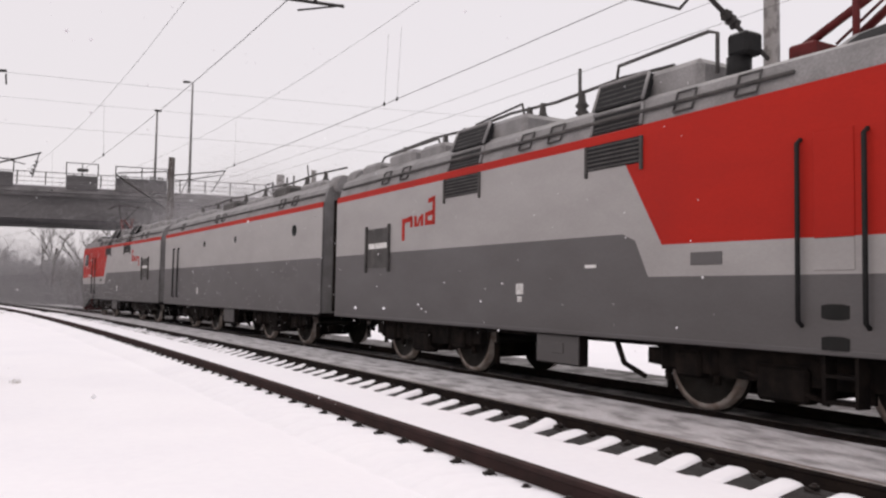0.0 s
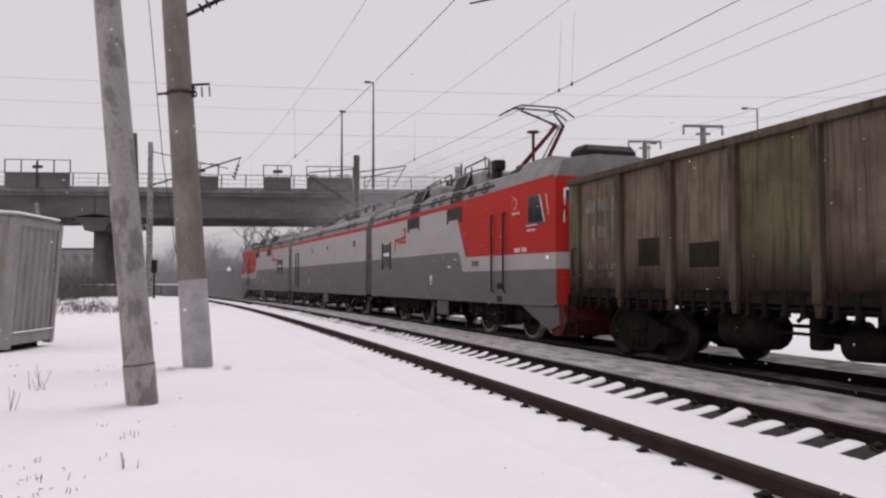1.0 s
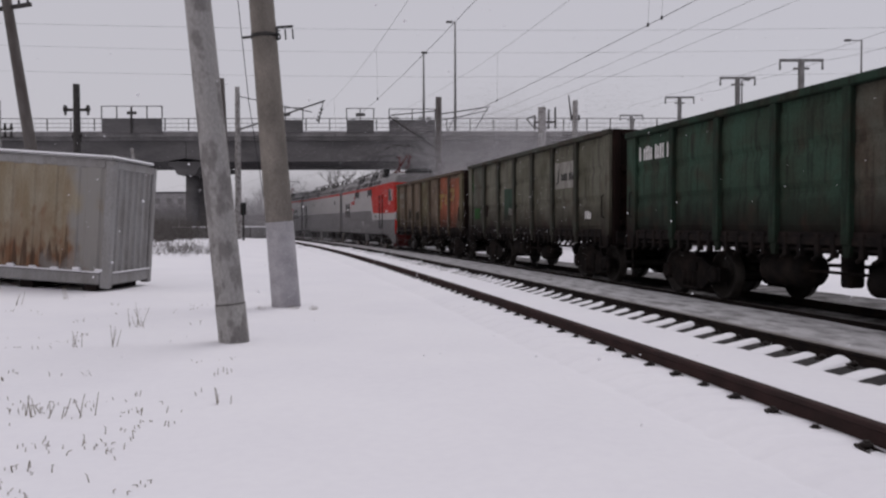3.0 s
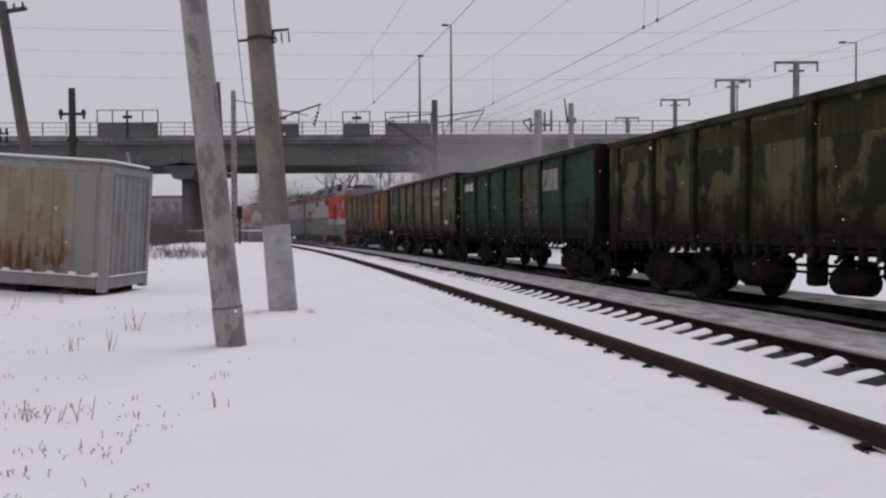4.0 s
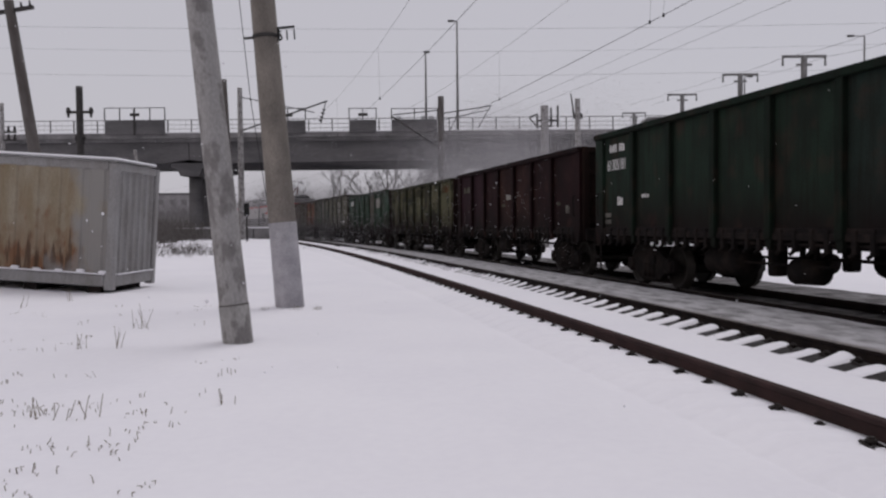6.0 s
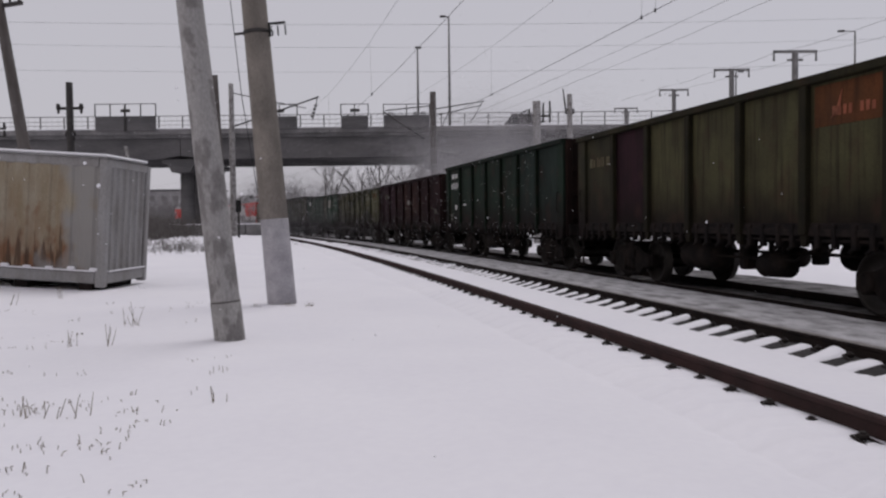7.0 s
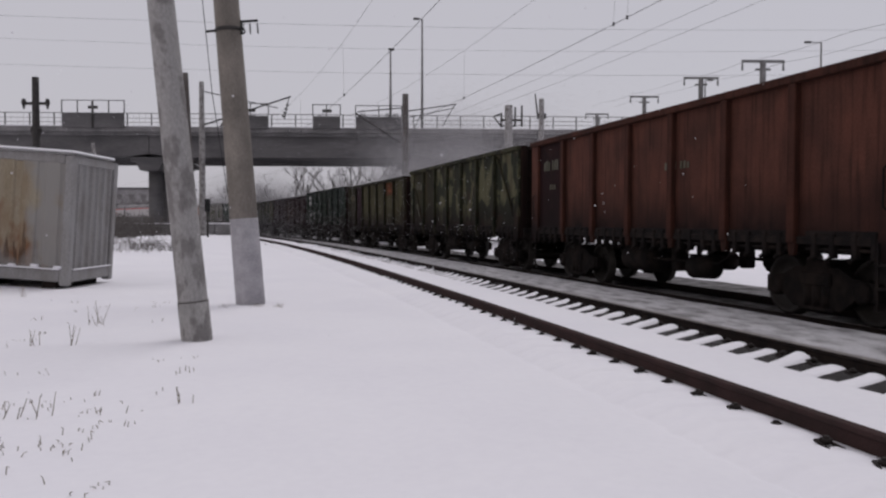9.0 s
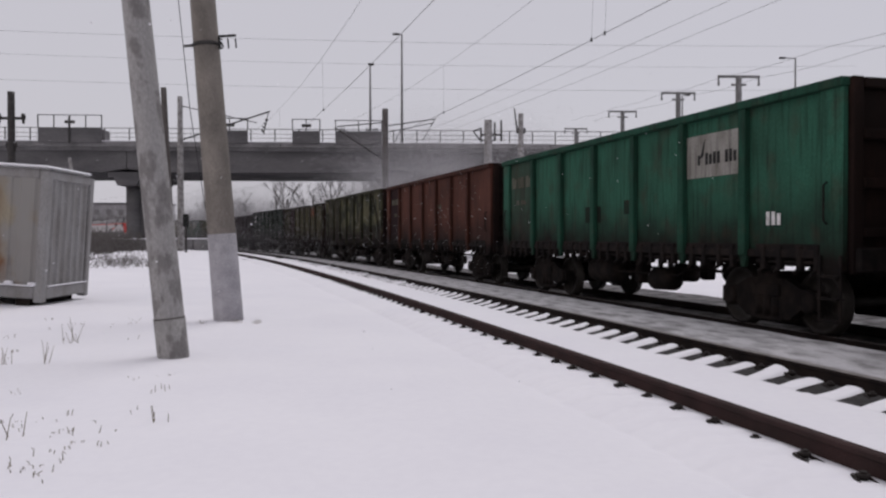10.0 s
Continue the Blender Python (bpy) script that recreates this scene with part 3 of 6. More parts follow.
m5 = mast("catenary_pole", 11.72, 13.9, -0.9, 9.8, 0.20, 0.15, CONCRETE, "grey concrete catenary pole close behind the locomotive")
bm = bmesh.new()
rod(bm, (0, 0, 6.95), (-2.4, -0.85, 7.95), 0.05, n=8)
rod(bm, (0, 0, 9.6), (-3.4, -1.3, 8.7), 0.025, n=8)
rod(bm, (-2.4, -0.85, 7.95), (-3.0, -1.1, 7.35), 0.028, n=6)
rod(bm, (-3.0, -1.1, 7.35), (-4.7, -1.85, 7.12), 0.028, n=6)
rod(bm, (-4.7, -1.85, 7.12), (-5.2, -2.05, 6.94), 0.016, n=6)
for k in range(3):
    a = Vector((-1.25 - k * 0.14, -0.44 - k * 0.05, 7.47 + k * 0.058))
    rod(bm, a, a + Vector((-0.09, -0.03, 0.05)), 0.13, 0.09, 10)
part("cantilever", bm, STEEL_D, m5, "dark cantilever with a large insulator")

xp = mast("utility_pole", -22.7, 50.2, -0.3, 9.7, 0.24, 0.2, STEEL_D, "dark utility pole with a cross arm and insulators")
for z, w in ((8.35, 0.8), (6.7, 0.3)):
    bm = bmesh.new()
    box(bm, -w, w, -0.07, 0.07, z, z + 0.16)
    for x in (-w + 0.1, w - 0.1):
        rod(bm, (x, 0, z + 0.1), (x, 0, z + 0.36), 0.16, 0.1, 8)
        rod(bm, (x, 0, z - 0.25), (x, 0, z), 0.06, 0.1, 8)
    part("cross_arm", bm, STEEL_D, xp, "dark cross arm with insulators")
xl = mast("utility_pole", -13.55, 27.8, -0.3, 8.75, 0.22, 0.16, DARKPOLE, "leaning dark utility pole behind the container", lean=(-1.35, 0))
bm = bmesh.new()
box(bm, -0.9, 0.8, -0.06, 0.06, 8.75, 8.87)
for x in (-0.8, -0.4, 0.4, 0.7):
    rod(bm, (x, 0, 8.85), (x, 0, 9.05), 0.05, 0.03, 8)
part("cross_arm", bm, STEEL_D, xl)
xm = mast("utility_pole", -28.5, 52.0, -0.3, 9.0, 0.16, 0.13, CONCRETE, "thin pole with stacked cross arms beyond the container")
for z in (6.9, 7.4):
    bm = bmesh.new()
    box(bm, -1.6, 0.9, -0.05, 0.05, z, z + 0.1)
    for x in (-1.4, -0.9, 0.4, 0.8):
        rod(bm, (x, 0, z + 0.1), (x, 0, z + 0.45), 0.1, 0.06, 8)
    part("cross_arm", bm, STEEL_D, xm)


def t_mast(x, y, top, w):
    o = mast("power_mast", x, y, -0.8, top, 0.28, 0.24, STEEL_G, "grey steel mast with a T-shaped cross arm", category="mast")
    tagged(o, group="power masts")
    bm = bmesh.new()
    h = top + 0.8
    box(bm, -w, w, -0.1, 0.1, h - 0.12, h + 0.08)
    box(bm, -w * 0.35, w * 0.35, -0.1, 0.1, h - 0.75, h - 0.6)
    for x in (-w + 0.05, w - 0.05):
        rod(bm, (x, 0, h - 0.1), (x, 0, h - 0.75), 0.07, 0.1, 8)
    part("cross_arm", bm, STEEL_G, o)


t_mast(28.0, 65.0, 14.0, 1.72)
t_mast(28.3, 80.0, 15.3, 1.72)
t_mast(27.5, 97.0, 16.05, 1.72)
t_mast(27.0, 120.0, 17.0, 1.7)
b5 = mast("catenary_pole", 9.7, 62.0, -0.8, 10.4, 0.25, 0.2, CONCRETE, "grey catenary pole standing before the bridge")
bm = bmesh.new()
box(bm, -0.35, 0.35, -0.1, 0.1, 9.7, 10.1)
rod(bm, (-0.3, 0, 10.0), (-0.5, 0, 11.6), 0.08, 0.05, 6)
part("cross_arm", bm, STEEL_D, b5)
b6 = mast("catenary_pole", 7.2, 62.0, -0.8, 9.9, 0.3, 0.3, CONCRETE, "pale catenary pole with a steel frame on top")
bm = bmesh.new()
for x, z in ((-0.55, 10.1), (-0.15, 10.5), (0.5, 10.55), (1.0, 10.7)):
    rod(bm, (x, 0, 9.1), (x, 0, z), 0.09, 0.07, 6)
box(bm, -0.6, 1.05, -0.06, 0.06, 9.5, 9.66)
box(bm, -0.6, 0.6, -0.06, 0.06, 9.1, 9.2)
rod(bm, (-0.5, 0, 10.1), (-1.15, 0, 9.85), 0.06, n=6)
rod(bm, (-1.15, 0, 9.85), (-0.5, 0, 9.0), 0.06, n=6)
part("frame", bm, STEEL_D, b6)


# ---- overhead wires ----
def wire(pts, r, label, name="overhead_wire"):
    bm = bmesh.new()
    pipe(bm, pts, r, 4)
    tagged(put(name, mesh_of(name, bm, WIRE)), label, "wire", kind="structure")


def run(q, z, r, label, s0=-40, s1=200, sag=0.0):
    wire([on_track(s, q)[:2] + (z + sag * (2 * ((s - 12) % 50) / 50 - 1) ** 2,) for s in np.arange(s0, s1, 5.0)], r, label)


run(0.08, 5.55, 0.006, "thin dark contact wire above the near track")
run(0.0, 7.3, 0.0045, "thin sagging messenger wire above the near track", sag=0.5)
run(5.2, 5.97, 0.0075, "thin dark contact wire above the far track")
run(5.05, 7.7, 0.0045, "thin sagging messenger wire above the far track", sag=0.6)
run(8.62, 7.0, 0.005, "thin feeder wire beside the tracks")
run(9.8, 7.0, 0.005, "thin feeder wire beside the tracks")
for q, z, zm, at in ((0.08, 5.55, 7.3, (30, 42)), (5.2, 5.97, 7.7, (19.6, 18.9, 32, 48))):
    bm = bmesh.new()
    for s in at:
        x, y, th = on_track(s, q)
        rod(bm, (x, y, z), on_track(s - 0.35, q - 0.1)[:2] + (zm,), 0.003, n=4)
        rod(bm, (x, y, z - 0.04), (x, y, z + 0.05), 0.028, n=6)
    tagged(put("wire_dropper", mesh_of("wire_dropper", bm, WIRE)), "thin droppers and clamps between the wires", "wire", kind="structure")
for z, y0 in ((12.4, 48), (10.4, 52), (13.6, 60)):
    wire([(x, y0 + x * 0.05, z + 0.0004 * (x + 5) ** 2) for x in np.arange(-60, 40, 6)], 0.007, "thin dark cable crossing before the bridge")
for k in range(2):
    wire([(28.0 + w, y, 13.9 + (y - 65) * 0.08 - 0.2 * math.sin(math.pi * ((y - 65) % 16) / 16)) for y in np.arange(20, 121, 2.0) for w in ((-1.6, 1.6)[k],)], 0.012, "thin cable strung between the masts")


# ---- container ----
def rust_over(m):
    """Rust that runs down from the lower half of the side, and a repainted grey end."""
    n, l = m.node_tree.nodes, m.node_tree.links
    b = n["Principled BSDF"]
    last = b.inputs["Base Color"].links[0].from_socket
    tc, sep = n.new("ShaderNodeTexCoord"), n.new("ShaderNodeSeparateXYZ")
    l.new(tc.outputs["Object"], sep.inputs[0])
    for scale, shape, axis, a0, a1, lo, hi, tone in ((1.8, (1.5, 1, 0.8), 2, 1.9, 0.3, 0.50, 0.95, (0.185, 0.115, 0.07, 1)), (3.2, (1.5, 1.5, 0.8), 2, 1.8, 0.2, 0.58, 0.86, (0.17, 0.086, 0.047, 1)), (4.2, (2.6, 2.6, 0.3), 2, 1.7, 0.5, 0.70, 0.88, (0.075, 0.045, 0.03, 1)), (1.5, (1, 1, 0.7), 0, 1.35, 0.4, 0.58, 0.80, (0.25, 0.243, 0.235, 1))):
        mp, tex, grad, add, thr, mix = n.new("ShaderNodeMapping"), n.new("ShaderNodeTexNoise"), n.new("ShaderNodeMapRange"), n.new("ShaderNodeMath"), n.new("ShaderNodeMapRange"), n.new("ShaderNodeMixRGB")
        mp.inputs["Scale"].default_value = shape
        tex.inputs["Scale"].default_value, tex.inputs["Detail"].default_value = scale, 7
        l.new(tc.outputs["Object"], mp.inputs[0])
        l.new(mp.outputs[0], tex.inputs["Vector"])
        grad.inputs["From Min"].default_value, grad.inputs["From Max"].default_value = a0, a1
        grad.inputs["To Max"].default_value = 0.35
        l.new(sep.outputs[axis], grad.inputs[0])
        l.new(tex.outputs[0], add.inputs[0])
        l.new(grad.outputs[0], add.inputs[1])
        thr.inputs["From Min"].default_value, thr.inputs["From Max"].default_value, thr.inputs["To Max"].default_value = lo + 0.08, hi, 0.9
        l.new(add.outputs[0], thr.inputs[0])
        l.new(thr.outputs[0], mix.inputs[0])
        l.new(last, mix.inputs[1])
        mix.inputs[2].default_value = tone
        last = mix.outputs[0]
    l.new(last, b.inputs["Base Color"])


rust_over(RUSTY)


def container():
    o = tagged(new("freight_container", None), "weathered grey freight container with rust streaks and snow on top", "container")
    L, W = 4.2, 1.85
    o.matrix_basis = pose(-5.93, 14.2, -0.12, 0, -4, 178)
    # in this frame x runs along the long side away from the corner, y = 0 is the long side and the box lies at negative y
    dep = -W
    bm = bmesh.new()
    box(bm, 0.04, L - 0.04, dep + 0.04, -0.04, 0.2, 2.26)
    part("body", bm, CONT_W, o)
    for k in range(10):
        x = 0.14 + k * (L - 0.28) / 10
        bm = bmesh.new()
        w = (L - 0.28) / 10
        prism_pts = [(0.0, -0.012), (0.05, -0.012), (0.08, 0.008), (w - 0.08, 0.008), (w - 0.05, -0.012), (w, -0.012)]
        a = [bm.verts.new((x + px, py - 0.005, 0.32)) for px, py in prism_pts]
        b = [bm.verts.new((x + px, py - 0.005, 2.16)) for px, py in prism_pts]
        for i in range(len(a) - 1):
            bm.faces.new((a[i], a[i + 1], b[i + 1], b[i]))
        part("side_panel", bm, RUSTY, o, "beige pressed side panel with rust streaks")
    for k in range(6):
        y = -0.14 - k * (W - 0.28) / 6
        bm = bmesh.new()
        w = (W - 0.28) / 6
        pts = [(0.0, 0.03), (0.07, 0.03), (0.11, -0.012), (w - 0.11, -0.012), (w - 0.07, 0.03), (w, 0.03)]
        a = [bm.verts.new((px + 0.005, y - py, 0.32)) for py, px in pts]
        b = [bm.verts.new((px + 0.005, y - py, 2.16)) for py, px in pts]
        for i in range(len(a) - 1):
            bm.faces.new((a[i], a[i + 1], b[i + 1], b[i]))
        part("end_panel", bm, CONT_G, o, "grey ribbed end panel")
    for x, y in ((0, 0), (L, 0), (0, dep), (L, dep)):
        bm = bmesh.new()
        s, r = (1 if x == 0 else -1), (-1 if y == 0 else 1)
        box(bm, x - 0.02 * s, x + 0.14 * s, y + 0.02 * -r, y + 0.14 * r, 0.06, 2.3, bevel=0.02)
        part("corner_post", bm, CONT_G, o, "grey steel corner post")
    for z0, z1, nm in ((0.12, 0.33, "bottom_rail"), (2.15, 2.31, "top_rail")):
        for x0, x1, y0, y1 in ((0.14, L - 0.14, -0.10, 0.012), (0.14, L - 0.14, dep - 0.012, dep + 0.1), (-0.012, 0.1, dep + 0.14, -0.14), (L - 0.1, L + 0.012, dep + 0.14, -0.14)):
            bm = bmesh.new()
            box(bm, x0, x1, y0, y1, z0, z1, bevel=0.02)
            part(nm, bm, CONT_G, o)
    for x in (0.35, 1.5, 2.7, 3.8):
        bm = bmesh.new()
        box(bm, x - 0.12, x + 0.12, dep + 0.1, -0.08, -0.08, 0.12)
        part("skid", bm, UNDER, o, "dark foot under the container")
    bm = bmesh.new()
    nxx, nyy = 24, 14
    g = {}
    for i in range(nxx + 1):
        for j in range(nyy + 1):
            x, y = -0.04 + (L + 0.08) * i / nxx, 0.04 + (dep - 0.08) * j / nyy
            e = min(i, nxx - i, j, nyy - j)
            g[i, j] = bm.verts.new((x, y, 2.30 + (0.0 if e == 0 else 0.035 if e == 1 else 0.06) + 0.012 * noise.noise((x * 3, y * 3, 0))))
    for i in range(nxx):
        for j in range(nyy):
            bm.faces.new((g[i, j], g[i + 1, j], g[i + 1, j + 1], g[i, j + 1])).smooth = True
    part("roof", bm, CONT_G, o, "grey roof edge")
    bm = bmesh.new()
    box(bm, 0.02, L - 0.02, dep + 0.02, -0.02, 2.33, 2.385, bevel=0.025)
    part("roof_snow", bm, SNOW, o, "thin layer of snow on the roof")
    bm = bmesh.new()
    box(bm, 0.14, L - 0.1, -0.0, 0.05, 0.33, 0.355, bevel=0.01)
    box(bm, -0.05, 0.0, dep + 0.14, -0.14, 0.33, 0.35, bevel=0.008)
    for k in range(10):
        x = 0.14 + (k + 0.02) * (L - 0.28) / 10
        box(bm, x - 0.05, x + 0.09, -0.02, 0.055, 0.345, 0.345 + random.uniform(0.03, 0.07), bevel=0.02)
    part("ledge_snow", bm, SNOW, o, "snow lying on the bottom rail")


container()


# ---- wheels shared by all vehicles ----
def wheel_mesh(name, r, width, rim):
    """A pair of wheels on an axle along y; hub, web and rim, with spokes-like lightening holes on the web."""
    bm = bmesh.new()
    for s in (-1, 1):
        y0 = 0.76 * s
        prof = [(0.10, y0 - 0.09 * s), (r * 0.82, y0 - 0.02 * s), (r * 0.84, y0 - 0.03 * s), (r + 0.028, y0 - 0.03 * s), (r + 0.028, y0 + 0.0 * s),
                (r, y0 + 0.012 * s), (r - 0.006, y0 + width * s), (r * 0.86, y0 + width * s), (r * 0.84, y0 + (width - 0.05) * s), (r * 0.35, y0 + 0.03 * s), (r * 0.28, y0 + 0.10 * s), (0.09, y0 + 0.11 * s)]
        n = 28
        rings = []
        for rr, h in prof:
            rings.append([bm.verts.new((rr * math.cos(k * math.tau / n), h, rr * math.sin(k * math.tau / n))) for k in range(n)])
        for j, (a, b) in enumerate(zip(rings[:-1], rings[1:])):
            for k in range(n):
                f = bm.faces.new((a[k], a[(k + 1) % n], b[(k + 1) % n], b[k]))
                f.smooth, f.material_index = True, 1 if j in (5, 6) else 0
        for k in range(8):
            a = k * math.tau / 8
            c = Vector((r * 0.6 * math.cos(a), y0 + 0.035 * s, r * 0.6 * math.sin(a)))
            d = Vector((math.cos(a), 0, math.sin(a)))
            rod(bm, c - d * r * 0.24, c + d * r * 0.22, 0.022, n=5)
    rod(bm, (0, -0.98, 0), (0, 0.98, 0), 0.08, n=12)
    return mesh_of(name, bm, WHEEL, rim)


wagon_wheel_me = wheel_mesh("wheelset", 0.478, 0.13, WHEEL)
loco_wheel_me = wheel_mesh("wheelset", 0.625, 0.14, TYRE)

# bogie side of a freight wagon
bm = bmesh.new()
for s in (-1, 1):
    y = 1.02 * s
    prism(bm, [(-1.15, 0.36), (-1.15, 0.62), (-0.75, 0.66), (-0.45, 0.80), (0.45, 0.80), (0.75, 0.66), (1.15, 0.62), (1.15, 0.36), (0.8, 0.38), (0.5, 0.18), (-0.5, 0.18), (-0.8, 0.38)], y - 0.07, y + 0.07)
    for x in (-0.925, 0.925):
        lathe(bm, [(0.17, -0.09), (0.17, 0.07), (0.12, 0.10)], 14, axis="Y", centre=(x, y + 0.02 * s, 0.478))
    for x in (-0.2, 0.0, 0.2):
        rod(bm, (x, y + 0.03 * s, 0.22), (x, y + 0.03 * s, 0.52), 0.09, n=10)
    box(bm, -0.32, 0.32, y - 0.11, y + 0.11, 0.52, 0.72, bevel=0.02)
    box(bm, -0.38, 0.38, y - 0.1, y + 0.1, 0.14, 0.22, bevel=0.02)
box(bm, -0.25, 0.25, -1.1, 1.1, 0.6, 0.9, bevel=0.03)
for x in (-0.36, 0.36):
    box(bm, x - 0.05, x + 0.05, -0.9, 0.9, 0.3, 0.42)
bogie_me = mesh_of("bogie", bm, UNDER)

bm = bmesh.new()
box(bm, -0.085, 0.085, 0.0, 0.105, 1.16, 3.46, bevel=0.012)
prism(bm, [(-0.085, 1.16), (0.085, 1.16), (0.05, 0.98), (-0.05, 0.98)], 0.0, 0.07)
post_me = {}
post_me["raw"] = mesh_of("side_post", bm, BLACK)
bm = bmesh.new()
box(bm, -0.78, 0.78, -0.10, 0.06, 1.20, 1.34, bevel=0.01)
for x in (-0.55, -0.2, 0.22, 0.58):
    box(bm, x - 0.05, x + 0.05, 0.0, 0.10, 0.96, 1.32, bevel=0.015)
    rod(bm, (x, 0.05, 1.0), (x + 0.09, 0.09, 0.92), 0.03, n=6)
rod(bm, (-0.8, 0.02, 1.08), (0.8, 0.02, 1.08), 0.028, n=6)
hatch_me = mesh_of("hatch_lock", bm, UNDER)
bm = bmesh.new()
box(bm, 0, 0.35, -0.11, 0.11, 0.94, 1.18, bevel=0.03)
box(bm, 0.3, 0.56, -0.2, 0.2, 0.92, 1.2, bevel=0.06)
pipe(bm, [(0.0, 0.35, 1.0), (0.3, 0.36, 0.75), (0.5, 0.3, 0.62), (0.56, 0.2, 0.75)], 0.03)
coupler_me = mesh_of("coupler", bm, UNDER)
bm = bmesh.new()
for x in (-0.19, 0.19):
    box(bm, x - 0.022, x + 0.022, -0.012, 0.012, 0.28, 1.2)
for z in (0.30, 0.60, 0.90):
    box(bm, -0.19, 0.19, -0.07, 0.05, z, z + 0.03)
ladder_me = mesh_of("ladder", bm, UNDER)
bm = bmesh.new()
box(bm, -4.2, 4.2, -0.16, 0.16, 0.95, 1.3, bevel=0.02)
for x in (-2.6, -0.9, 0.9, 2.6):
    box(bm, x - 0.1, x + 0.1, -1.38, 1.38, 1.08, 1.3, bevel=0.02)
for s in (1, -1):
    lathe(bm, [(0.05, -0.62), (0.27, -0.55), (0.29, -0.5), (0.29, 0.5), (0.27, 0.55), (0.05, 0.62)], 14, axis="X", centre=(1.1 * s, 0.98 * s, 0.72))
    lathe(bm, [(0.04, -0.36), (0.2, -0.32), (0.22, 0.30), (0.04, 0.36)], 14, axis="X", centre=(-1.2 * s, 1.0 * s, 0.62))
    box(bm, -0.28 * s - 0.12, -0.28 * s + 0.12, 0.95 * s - 0.14, 0.95 * s + 0.14, 0.5, 1.1, bevel=0.04)
    for x in (0.7, 1.5, -1.35, -1.0):
        box(bm, x * s - 0.03, x * s + 0.03, 0.98 * s - 0.04, 0.98 * s + 0.04, 0.6, 1.2)
pipe(bm, [(-4.0, 0.5, 0.8), (-1.4, 0.6, 0.82), (1.4, 0.6, 0.78), (4.0, 0.5, 0.74)], 0.03)
pipe(bm, [(-2.2, 1.1, 0.9), (-1.8, 1.1, 0.72), (1.6, 1.1, 0.72), (2.0, 1.1, 0.92)], 0.025)
underframe_me = mesh_of("underframe", bm, UNDER)

WHEELS = []   # (wheelset, its place on its vehicle, radius, vehicle's place in the train)
TRAIN = []    # (vehicle, its place in the train)
SPEED, FIRST = 14.535, 2.34


def bars(bm, x, y, z, w, h, n, face=1):
    """Unreadable writing: n short upright bars."""
    d = w / n
    for k in range(n):
        if k % 5 == 3:
            continue
        x0 = x + k * d
        hh = h * (1.0 if k % 3 else 0.85)
        box(bm, x0, x0 + d * 0.62, y, y + 0.006, z, z + hh)


def extrude_x(bm, outline, x0, x1):
    """An outline in y, z pushed from x0 to x1."""
    a = [bm.verts.new((x0, y, z)) for y, z in outline]
    b = [bm.verts.new((x1, y, z)) for y, z in outline]
    n = len(outline)
    bm.faces.new(a), bm.faces.new(b[::-1])
    for k in range(n):
        bm.faces.new((a[k], b[k], b[(k + 1) % n], a[(k + 1) % n]))


